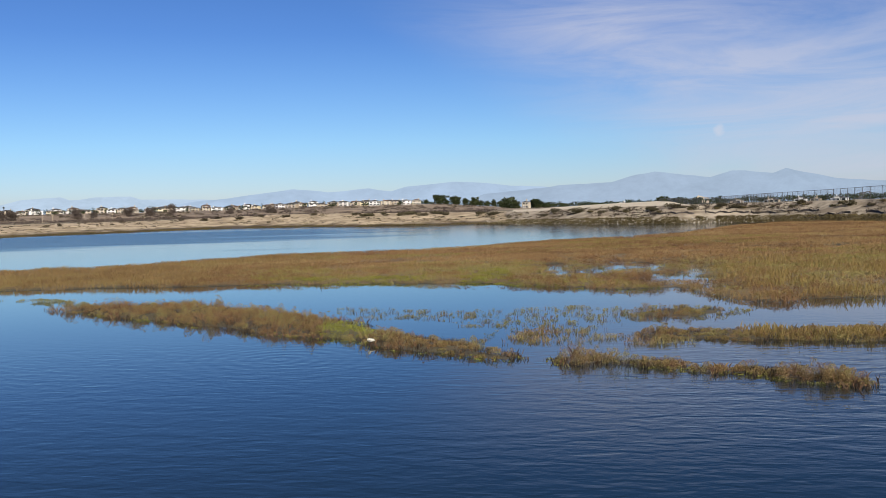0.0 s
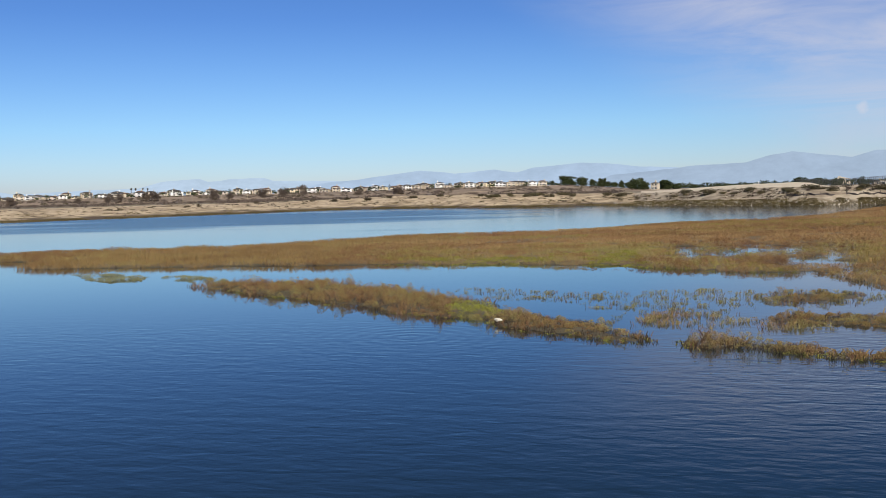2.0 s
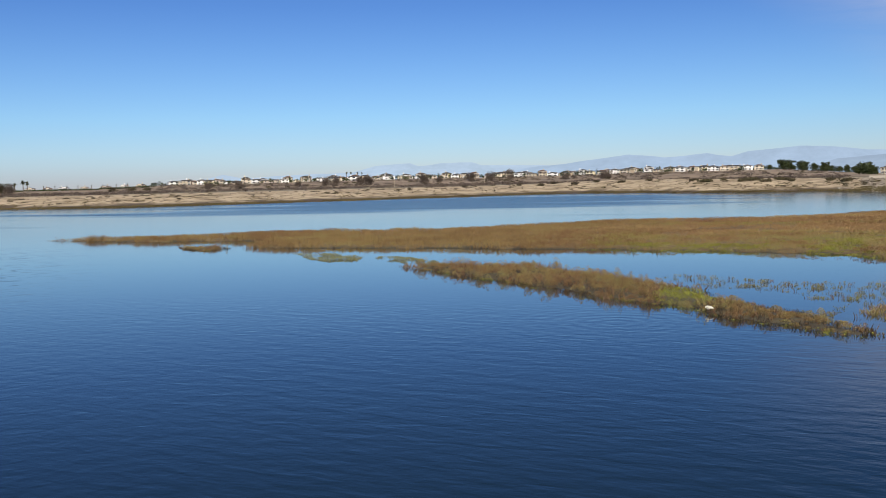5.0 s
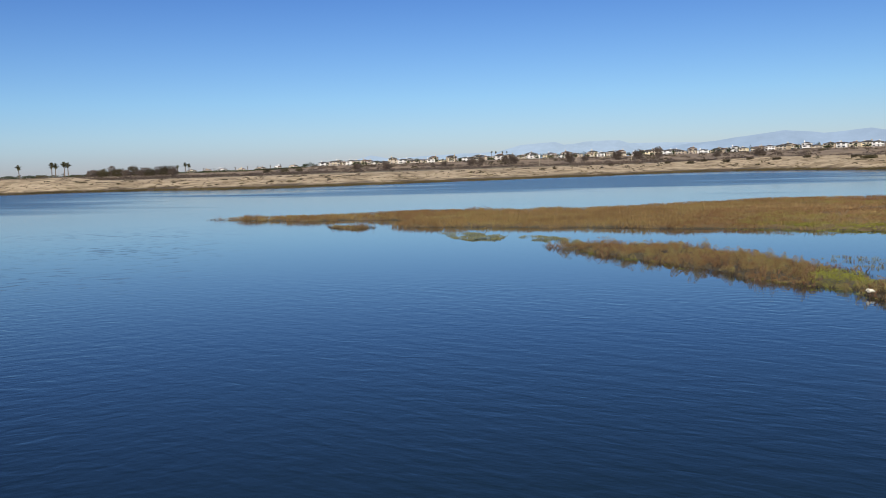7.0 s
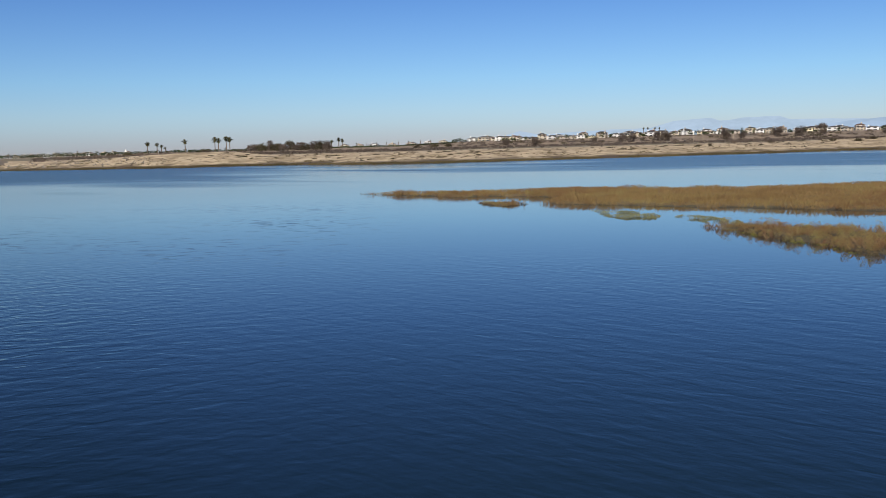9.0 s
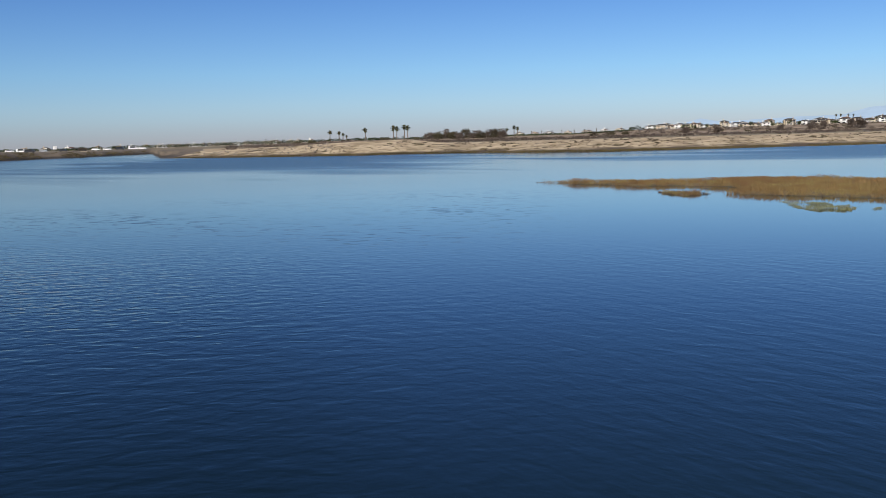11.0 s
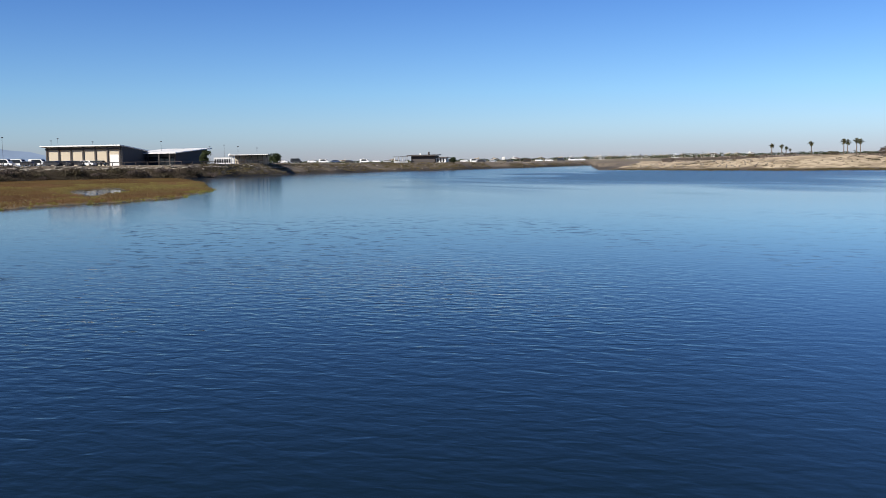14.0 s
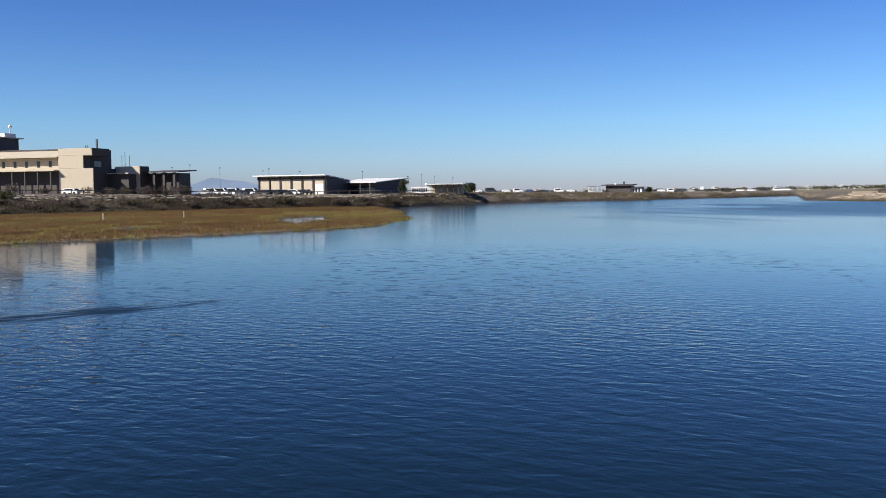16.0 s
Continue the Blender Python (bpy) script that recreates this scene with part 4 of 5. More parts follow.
        part("limb", rod(bmesh.new(), (0, 0, fork * 0.9), tip, height * 0.018, height * 0.006, 6), BARK, t)
        r = width * g.uniform(0.2, 0.3)
        blobs.append((*tip, r, min(r * g.uniform(0.7, 1.0), height - tip[2])))
        for _ in range(2):
            o = [g.uniform(-1, 1) * r for _ in range(3)]
            blobs.append((tip[0] + o[0], tip[1] + o[1], min(tip[2] + o[2] * 0.6, height * 0.93), r * 0.55, min(r * 0.5, height * 0.12)))
    blobs.append((0, 0, height * 0.58, width * 0.36, height * 0.38))
    blobs.append((0, 0, height * 0.24, width * 0.46, height * 0.27))
    shell("crown", leaf_cloud(blobs, 1500, width * (0.05 if not bare else 0.036), seed), mat, t)
    return t


def build_shrub(label, m, height, width, seed, mat, group=""):
    g = random.Random(seed)
    t = thing("shrub", label, "shrub", m, group)
    blobs = []
    for i in range(6):
        a = i * 1.1 + g.uniform(-0.3, 0.3)
        out = width * 0.36 * g.uniform(0.2, 1)
        tip = (math.cos(a) * out, math.sin(a) * out, height * g.uniform(0.25, 0.6))
        part("stem", rod(bmesh.new(), (0, 0, -0.1), tip, 0.03, 0.012, 5), BARK, t)
        blobs.append((tip[0], tip[1], tip[2] * 0.8, width * g.uniform(0.17, 0.28), height * g.uniform(0.3, 0.42)))
    shell("leaves", leaf_cloud(blobs, 420, width * 0.042, seed), mat, t)
    return t


def build_palm(m, height, seed, group="palms on the far bank", crown=0.21):
    g = random.Random(seed)
    t = thing("palm_tree", "tall slender fan palm with a shaggy grey green crown", "palm tree", m, group)
    bend = g.uniform(-0.3, 0.3)
    bm = bmesh.new()
    for i in range(5):
        z0, z1 = height * 0.86 * i / 5, height * 0.86 * (i + 1) / 5
        rod(bm, (bend * (i / 5) ** 2, 0, z0 - 0.1), (bend * ((i + 1) / 5) ** 2, 0, z1), 0.42 - 0.03 * i, 0.39 - 0.03 * i)
    part("trunk", bm, BARK, t)
    vs, fs = [], []
    top = height * 0.87
    for k in range(64):
        a, lift = k * 2.399, math.sin(radians(-68 + 140 * (k / 63)))
        length = height * crown * g.uniform(0.55, 1.3)
        ca, sa = math.cos(a), math.sin(a)
        out = math.sqrt(max(0.05, 1 - lift * lift))
        mid = (bend + ca * out * length * 0.6, sa * out * length * 0.6, top + lift * length * 0.7)
        tip = (bend + ca * out * length * 1.15, sa * out * length * 1.15, top + lift * length * 0.75 - length * 0.25)
        w = length * g.uniform(0.12, 0.24)
        n = len(vs)
        vs += [(bend, 0, top), (mid[0] - sa * w, mid[1] + ca * w, mid[2] - 0.05), tip, (mid[0] + sa * w, mid[1] - ca * w, mid[2] - 0.05)]
        fs.append((n, n + 1, n + 2, n + 3))
    shell("crown", (vs, fs), PALM, t)
    return t


PALMS = ((54.08, 0.70), (53.54, 0.64), (53.32, 0.54), (53.1, 0.42), (52.0, 0.79), (50.34, 0.88), (50.15, 0.83), (49.69, 0.92), (49.5, 0.87), (43.64, 0.56), (43.22, 0.70), (43.01, 0.63))
for i, (az, el) in enumerate(PALMS):
    d = 830 + 15 * (i % 3)
    build_palm(on_land(az, d), 3.5 + math.tan(radians(el)) * d - land_height(az, d), i)
for i, (az, el) in enumerate(((58.22, 0.26), (57.38, 0.24), (57.13, 0.2), (56.82, 0.16), (59.6, 0.24), (60.6, 0.22), (61.3, 0.26), (58.9, 0.3), (57.8, 0.33), (62.2, 0.2), (25.35, 0.86), (25.1, 0.85), (24.73, 0.84), (24.46, 0.83),
                              (42.2, 0.22), (41.6, 0.24), (41.0, 0.22), (40.4, 0.25), (39.7, 0.24), (39.1, 0.26), (38.4, 0.25), (37.8, 0.27))):
    d = 1130 if az < 36 else 1000
    build_palm(on_land(az, d), max(5.0, 3.5 + math.tan(radians(el)) * d - land_height(az, d)), 40 + i, "palms in the distance", 0.13)

# dense trees on the skyline
for i, (az, el, w) in enumerate(((0.14, 0.93, 16), (-0.3, 0.6, 7), (-0.79, 0.87, 13), (-1.4, 0.72, 8), (-1.96, 0.72, 13), (-2.3, 0.55, 7), (0.95, 0.66, 6), (-3.1, 0.6, 7), (-2.7, 0.5, 7), (-3.5, 0.5, 8))):
    d = 1085
    build_tree("broadleaf_tree", "dark green broadleaf tree on the bluff", on_land(az, d), 3.5 + math.tan(radians(el)) * d - land_height(az, d), w, i, TREE, "trees on the bluff")
for i, (az, el, w, d) in enumerate(((-3.97, 0.68, 17, 900), (-4.4, 0.4, 9, 880), (-5.58, 0.5, 15, 900), (-6.2, 0.3, 9, 900), (-12.88, 0.5, 11, 850), (-13.9, 0.38, 12, 700), (-14.9, 0.36, 12, 700), (-16.07, 0.4, 8, 850))):
    build_tree("broadleaf_tree", "dark olive tree behind the berm", on_land(az, d), 3.5 + math.tan(radians(el)) * d - land_height(az, d), w, 20 + i, TREE, "trees behind the berm")
# a continuous dark tree belt far behind the berm
g = np.random.default_rng(5)
blobs = []
for az in np.arange(-34, -5.5, 0.22):
    d = 1180 + g.uniform(-60, 60)
    x, y = at_bearing(az, d)
    top = 3.5 + math.tan(radians(np.interp(az, [-34, -17, -9, -5], [0.34, 0.30, 0.24, 0.30]) + g.uniform(-0.07, 0.08))) * d
    blobs.append((x, y, 3 + (top - 3) * 0.5, g.uniform(3.5, 6.5), (top - 3) * 0.55))
v, f = leaf_cloud(blobs, 26000, 0.7, 3)
tagged(new("tree_belt", mesh_of("tree_belt", v, f, [TREE])), "distant belt of dark trees on the flats", "trees", kind="stuff")
# grey leafless thicket beside the palms
for i, az in enumerate(np.arange(43.9, 48.4, 0.42)):
    d = 800 + (i % 3) * 12
    el = 0.55 + 0.09 * math.sin(i * 1.7) + 0.05 * math.sin(i * 4.1)
    build_tree("bare_tree", "grey brown leafless thicket tree behind the dune", on_land(az, d), 3.5 + math.tan(radians(el)) * d - land_height(az, d), 9.5 + 2.5 * (i % 3 == 1), 60 + i, (BARE, SHRUB)[i % 2], "thicket behind the dune", True)
for i, (az, el, w) in enumerate(((51.0, 0.35, 9), (50.7, 0.3, 7), (49.0, 0.34, 7), (55.2, 0.2, 10), (56.0, 0.16, 10), (38.6, 0.3, 9), (37.6, 0.28, 9), (36.8, 0.26, 9))):
    build_shrub("rounded grey green shrub on the far bank", on_land(az, 800), max(2.0, 3.5 + math.tan(radians(el)) * 800 - land_height(az, 800)), w, 80 + i, SHRUB, "shrubs on the far bank")
for i, (az, w, h, d) in enumerate(((24.1, 16, 7, 800), (20.8, 14, 7.5, 800), (19.9, 9, 5, 820), (18, 15, 7, 850), (16.84, 14, 8, 850), (15.7, 13, 9, 860), (10.06, 15, 6, 820), (12.4, 10, 5, 830), (28.2, 9, 5, 800), (31.6, 12, 6, 780), (26.6, 12, 7, 800), (26.0, 10, 6, 800), (24.6, 11, 7, 800), (33.4, 10, 5, 790))):
    build_tree("bare_tree", "brown half leafless tree below the bluff houses", on_land(az, d), h * 1.2, w * 0.72, 100 + i, BARE, "trees below the bluff", True)

# scrub cover on slopes
def scrub(name, label, mat, count, az0, az1, r0, r1, size, tall, per, leaf, follow=False, gap=0.47):
    az = rng.uniform(az0, az1, count)
    f = rng.uniform(0, 1, count)
    d, run, _ = bank(az)
    r = d + run * (r0 + (r1 - r0) * f) if follow else r0 + (r1 - r0) * f
    x, y = -np.sin(np.radians(az)) * r, np.cos(np.radians(az)) * r
    keep = fbm(x, y, size * 9) > gap
    x, y, az, r = x[keep], y[keep], az[keep], r[keep]
    z = np.array([land_height(a, q) for a, q in zip(az, r)]) - 0.03
    return grow(name, mat, label, bushlets(x, y, z, per, size * rng.uniform(0.6, 1.3, len(x)), tall * rng.uniform(0.5, 1.3, len(x)), leaf))


scrub("scrub", "dry brown brush on the bluff slope", BARE, 1000, -3, 38, 775, 1030, 3.2, 1.3, 30, 0.42)
scrub("scrub", "dark green brush on the bluff slope", SHRUB, 300, -3, 38, 775, 1030, 3.0, 1.3, 26, 0.5)
scrub("scrub", "dark low brush along the sandy bank", SHRUB, 420, -4, 62, 0.25, 0.95, 1.2, 0.32, 40, 0.13, True, 0.52)
scrub("scrub", "small dry brown tufts scattered over the sand", BARE, 1500, -4, 62, 0.15, 1.05, 0.55, 0.22, 16, 0.09, True, 0.50)
scrub("scrub", "straw coloured weeds on the sandy bank", OLIVE, 1500, -4, 62, 0.1, 0.7, 0.6, 0.15, 14, 0.09, True, 0.52)
scrub("scrub", "dry brown brush on the flats behind the dune", BARE, 1900, -3, 60, 310, 790, 3.0, 1.0, 28, 0.32, False, 0.44)
scrub("scrub", "brown weeds at the foot of the sandy bank", OLIVE, 3400, -4, 63, 0.0, 0.10, 0.8, 0.2, 18, 0.10, True, 0.36)
scrub("scrub", "olive brown weeds along the foot of the berm", OLIVE, 3000, -26, -3, 0.0, 0.28, 0.5, 0.18, 14, 0.09, True, 0.42)
scrub("scrub", "dusty weeds on the face of the berm", BRUSH, 1100, -26, -3, 0.3, 1.0, 0.6, 0.22, 14, 0.10, True, 0.50)
scrub("scrub", "grey brown brush on the western bank", BRUSH, 3600, 86.5, 112, 0.0, 0.55, 1.2, 0.55, 30, 0.11, True, 0.22)
scrub("scrub", "low olive brown brush on the channel bank", OLIVE, 1700, 64.5, 87, 0.08, 0.95, 1.0, 0.3, 20, 0.13, True, 0.40)
scrub("scrub", "thin grey brush between the rubble rows", BRUSH, 1200, 86, 112, 0.5, 1.0, 1.0, 0.4, 26, 0.10, True, 0.48)
scrub("scrub", "dark brush on the western bank", SHRUB, 800, 84, 112, 0.0, 0.5, 1.5, 0.8, 40, 0.11, True, 0.45)

# separate bushes with their shadows on the pale bank
for i, (az, w) in enumerate(((5.12, 3.4), (4.39, 5.5), (3.47, 2.6), (2.49, 3.2), (1.88, 5.2), (1.15, 3.2), (0.31, 4.6), (-0.2, 3), (-2.22, 3), (-3.06, 4.5), (-6.73, 3), (-8.06, 4.4), (-10.2, 3), (-12.3, 3.2), (-13.6, 3.6),
                             (-14.6, 2.4), (-16.2, 2.6), (-17, 2.8), (-20.5, 2.4), (-23, 3), (7.6, 3), (9.2, 3.4), (10.6, 3), (11.9, 3), (13.1, 3.5), (13.9, 3), (15.2, 2.4), (21.7, 2), (18.4, 1.6))):
    d, run, _ = bank(np.array([az]))
    build_shrub("low dark green bush on the pale bank", on_land(az, float(d[0] + run[0] * (0.72 if i % 2 else 0.85))), 1.0 + 0.1 * (i % 4), w, 200 + i, SHRUB, "bushes on the bank")

for i in range(36):
    az = -4.4 - 0.6 * i + 0.5 * math.sin(i * 2.3)
    d, run, _ = bank(np.array([az]))
    build_shrub("low dark olive brush below the trail edge", on_land(az, float(d[0] + run[0] * ((0.78 if az < -13 else 0.62) + 0.09 * math.sin(i * 1.9)))), 0.45 + 0.06 * (i % 4), 1.1 + 0.45 * (i % 3), 400 + i, (BARE, OLIVE, SHRUB)[i % 3], "brush on the berm")


def build_post(az, d, high):
    t = thing("utility_pole", "slim pale wooden pole on the flat behind the sand", "pole", on_land(az, d), "poles behind the sand")
    part("pole", rod(bmesh.new(), (0, 0, -0.2), (0, 0, high), 0.14, 0.11), BEIGE, t)
    part("crossarm", boxed(-0.7, 0.7, -0.06, 0.06, high - 0.7, high - 0.5), BEIGE, t)


for az, high in ((22.55, 4.6), (22.04, 5.0), (20.37, 5.2), (18.9, 4.8), (17.2, 4.6)):
    build_post(az, 640, high)

# ======== houses on the bluff ========
def build_house(m, wide, storeys, wall, roofing, seed, group="houses on the bluff"):
    """A stucco house: gabled or hipped roof, windows, terrace with posts, chimney."""
    g = random.Random(seed)
    colour = {CREAM: "cream", BEIGE: "beige", WHITE: "white", YELLOW: "pale yellow"}[wall]
    h = thing("house", f"{storeys} storey {colour} stucco house with a tiled roof", "house", m, group)
    deep, high = wide * 0.8, 2.75 * storeys
    part("wall", boxed(-wide / 2, wide / 2, 0, deep, -1.5, high, 0.05), wall, h)
    e = 0.4
    if g.random() < 0.5:
        roof = prism([(-wide / 2 - e, high), (wide / 2 + e, high), (0, high + wide * 0.14)], -e, deep + e)
    else:
        roof = bmesh.new()
        lo = [roof.verts.new(c) for c in ((-wide / 2 - e, -e, high), (wide / 2 + e, -e, high), (wide / 2 + e, deep + e, high), (-wide / 2 - e, deep + e, high))]
        hi = [roof.verts.new(c) for c in ((-wide * 0.18, deep * 0.45, high + 1.5), (wide * 0.18, deep * 0.45, high + 1.5))]
        for q in ((lo[0], lo[1], hi[1], hi[0]), (lo[1], lo[2], hi[1]), (lo[2], lo[3], hi[0], hi[1]), (lo[3], lo[0], hi[0]), (lo[3], lo[2], lo[1], lo[0])):
            roof.faces.new(q)
    part("roof", roof, roofing, h)
    cols = 3 if wide > 11 else 2
    for s in range(storeys):
        for c in range(cols):
            x = -wide / 2 + wide * (c + 0.5) / cols + g.uniform(-0.4, 0.4)
            ww = g.choice((1.8, 2.6, 3.2))
            win = part("window", boxed(x - ww / 2, x + ww / 2, -0.06, 0.02, 2.9 * s + 0.6, 2.9 * s + 2.3), WHITE, h, "white window frame")
            part("pane", boxed(x - ww / 2 + 0.12, x + ww / 2 - 0.12, -0.09, -0.05, 2.9 * s + 0.72, 2.9 * s + 2.18), GLASSY, win, "dark glass")
    x0 = g.uniform(-wide * 0.4, 0)
    bal = part("balcony", boxed(x0, x0 + wide * 0.4, -2.0, -0.02, 2.6, 2.85), WHITE, h)
    for x in (x0 + 0.15, x0 + wide * 0.4 - 0.15):
        part("post", boxed(x - 0.12, x + 0.12, -1.95, -1.7, -1.2, 2.59), WHITE, bal)
    part("railing", boxed(x0, x0 + wide * 0.4, -2.0, -1.92, 2.86, 3.75), wall, bal)
    cx = g.uniform(-wide * 0.3, wide * 0.3)
    part("chimney", boxed(cx - 0.45, cx + 0.45, deep * 0.5, deep * 0.5 + 0.9, high, high + 2.9), wall, h)
    return h


walls = (CREAM, WHITE, BEIGE, CREAM, WHITE, YELLOW)
g = random.Random(4)
models = [build_house(on_land(1.5 + 0.62 * k, 1086 + 3 * (k % 3), g.uniform(-12, 25)), (9.5, 11, 12.5, 10, 13, 9)[k % 6], 2, walls[k % 6], (ROOFTILE, ROOFRED)[k % 3 == 0], k) for k in range(9)]
for h in models:
    h.scale.z = 0.85
az = 1.5 + 0.62 * 9
k = 0
while az < 35.3:
    src = models[(k * 5 + 2) % 9]
    copy_thing(src, on_land(az, 1086 + 4 * (k % 3), g.uniform(-15, 28), g.uniform(0.0, 1.2)) @ Matrix.Diagonal((g.uniform(0.75, 1.25), 0.95, g.uniform(0.7, 1.05), 1)))
    az += g.uniform(0.40, 0.78) if az < 28 else g.uniform(0.40, 0.62)
    k += 1
az = 2.2
while az < 35:
    copy_thing(models[(k * 7 + 1) % 9], on_land(az, 1122, g.uniform(-20, 30)) @ Matrix.Diagonal((1, 1, g.uniform(0.95, 1.3), 1)))
    az += g.uniform(0.7, 1.7)
    k += 1
blobs = []
gg = np.random.default_rng(9)
for az in np.arange(-3.2, 36.5, 0.17):
    d = 1096 + gg.uniform(-26, 50)
    x, y = at_bearing(az, d)
    b = land_height(az, d)
    hgt = gg.uniform(2.0, 6.6)
    blobs.append((x, y, b + hgt * 0.5, gg.uniform(1.5, 3.2), hgt * 0.5))
v, f = leaf_cloud(blobs, 22000, 0.5, 6)
tagged(new("garden_trees", mesh_of("garden_trees", v, f, [TREE])), "dark garden trees between the bluff houses", "trees", kind="stuff")

# white houses near the berm and at the far end of the channel
build_house(on_land(-4.95, 860, 20), 6.5, 2, CREAM, ROOFTILE, 71, "houses on the flats")
for i, (az, d, w) in enumerate(((-18.9, 900, 12), (-20.4, 900, 10), (-21.2, 950, 9), (-22.4, 900, 13), (-17.0, 950, 11), (-10.6, 1000, 9))):
    build_house(on_land(az, d, 10), w, 1, (BEIGE, WHITE)[i % 2], ROOFTILE, 80 + i, "houses on the flats")
for i, (az, w) in enumerate(((63.6, 9), (63.1, 12), (62.3, 10), (61.8, 14), (61.0, 10), (60.1, 11), (59.4, 9), (58.9, 13), (57.9, 9), (57.26, 14), (56.4, 10), (64.5, 9), (65.3, 8), (66.0, 10), (67.1, 9), (68.6, 12), (69.8, 9), (70.9, 10), (72.9, 9), (63.9, 8), (62.7, 9), (61.4, 8), (60.6, 9), (59.8, 8), (58.4, 9), (57.6, 8), (55.9, 9), (55.2, 8), (42.9, 10), (42.0, 9), (41.2, 11), (40.1, 9), (39.0, 12), (38.0, 9), (37.1, 10), (75.9, 12), (77.6, 9), (78.8, 10), (80.4, 9))):
    build_house(on_land(az, 1240 + 20 * (i % 3), 15), w, 1, (WHITE, CREAM, BEIGE)[i % 3], (ROOFTILE, ROOFRED)[i % 2], 90 + i, "houses beyond the channel")
blobs = []
for az in np.arange(36.5, 84, 0.25):
    d = 960 + gg.uniform(-10, 50)
    x, y = at_bearing(az, d)
    top = 3.5 + math.tan(radians(np.interp(az, [36, 42, 50, 56, 60, 66, 71, 84], [0.18, 0.16, 0.2, 0.2, 0.2, 0.1, 0.07, 0.07]) + gg.uniform(-0.05, 0.06))) * d
    b = land_height(az, d)
    hgt = max(1.5, top - b)
    blobs.append((x, y, b + hgt * 0.5, gg.uniform(2.5, 4.5), hgt * 0.5))
v, f = leaf_cloud(blobs, 15000, 0.55, 8)
tagged(new("far_trees", mesh_of("far_trees", v, f, [TREE])), "low dark trees and gardens beyond the dune", "trees", kind="stuff")


# ======== berm: fence, silt fence, stones, pumps ========
def build_fence():
    f = thing("chain_link_fence", "dark chain link fence with top rail along the berm trail", "fence", pose(0, 0, 0))
    ends = [at_bearing(-36, 128), at_bearing(-24.0, 166), at_bearing(-19.0, 214), at_bearing(-16.0, 292), at_bearing(-14.4, 340), at_bearing(-12.7, 420)]
    run = []
    for a, b in zip(ends, ends[1:]):
        n = max(1, round(math.dist(a, b) / 3.2))
        run += [(a[0] + (b[0] - a[0]) * i / n, a[1] + (b[1] - a[1]) * i / n) for i in range(n)]
    run.append(ends[-1])
    mesh = bmesh.new()
    tops = []
    for x, y in run:
        z = land_height(math.degrees(math.atan2(-x, y)), math.hypot(x, y)) - 0.1
        part("post", rod(bmesh.new(), (x, y, z), (x, y, z + 2.15), 0.05, 0.05), METAL, f)
        tops.append((x, y, z + 2.12))
    for a, b in zip(tops, tops[1:]):
        part("rail", rod(bmesh.new(), a, b, 0.035, 0.035, 6), METAL, f)
        for k in range(1, 9):
            s = k / 9
            p = [a[j] + (b[j] - a[j]) * s for j in range(3)]
            rod(mesh, (p[0], p[1], p[2] - 2.0), p, 0.008, 0.008, 4)
        for hgt in (0.5, 1.0, 1.5):
            rod(mesh, (a[0], a[1], a[2] - hgt), (b[0], b[1], b[2] - hgt), 0.008, 0.008, 4)
    part("wire_mesh", mesh, METAL, f)


build_fence()


def build_silt_fence(az0, az1, el0, el1, seed):
    """A sagging dark erosion barrier on stakes across the berm face."""
    g = random.Random(seed)
    f = thing("silt_fence", "sagging black erosion barrier across the clay berm", "barrier", pose(0, 0, 0), "erosion barriers")
    n = max(3, int((az0 - az1) / 0.14))
    bm = bmesh.new()
    last = None
    for i in range(n + 1):
        az = az0 + (az1 - az0) * i / n
        d, run, top = (float(q[0]) for q in bank(np.array([az])))
        fr = 0.46 + 0.03 * math.sin(i * 1.1 + seed) + g.uniform(-0.015, 0.015) + (0.0 if el0 == 0 else (el0 + (el1 - el0) * i / n))
        x, y = at_bearing(az, d + run * fr)
        z = land_height(az, d + run * fr)
        hgt = 0.26 + g.uniform(-0.08, 0.14)
        a, b = bm.verts.new((x, y, z - 0.1)), bm.verts.new((x, y, z + hgt))
        c, e = bm.verts.new((x, y + 0.05, z - 0.1)), bm.verts.new((x, y + 0.05, z + hgt))
        if last:
            for q in ((last[0], a, b, last[1]), (last[2], last[3], e, c), (last[1], b, e, last[3])):
                bm.faces.new(q)
        last = (a, b, c, e)
        if i % 6 == 0:
            part("stake", boxed(x - 0.05, x + 0.05, y - 0.09, y - 0.01, z - 0.3, z + hgt + 0.25), DARKWOOD, f)
    part("fabric", bm, DARKWOOD, f)


for i, (a, b, p, q) in enumerate(((-12.2, -14.7, 0, 0), (-15.3, -17.7, 0, 0), (-17.8, -19.3, -0.06, -0.08), (-19.4, -21.4, 0, 0.01), (-21.4, -23.0, -0.22, -0.12), (-23.8, -26, -0.1, -0.16))):
    build_silt_fence(a, b, p, q, i)


def stones(name, label, count, az0, az1, f0, f1, size, mat, seed):
    """Broken stones lying on a bank, each an uneven lump."""
    g = np.random.default_rng(seed)
    base = np.array([(1, 0, 0), (-1, 0, 0), (0, 1, 0), (0, -1, 0), (0, 0, 1), (0, 0, -1)], dtype=float)
    tri = np.array([(0, 2, 4), (2, 1, 4), (1, 3, 4), (3, 0, 4), (2, 0, 5), (1, 2, 5), (3, 1, 5), (0, 3, 5)])
    vs, fs = [], []
    for i in range(count):
        az = g.uniform(az0, az1)
        d, run, _ = (float(q[0]) for q in bank(np.array([az])))
        r = d + run * g.uniform(f0, f1)
        x, y = at_bearing(az, r)
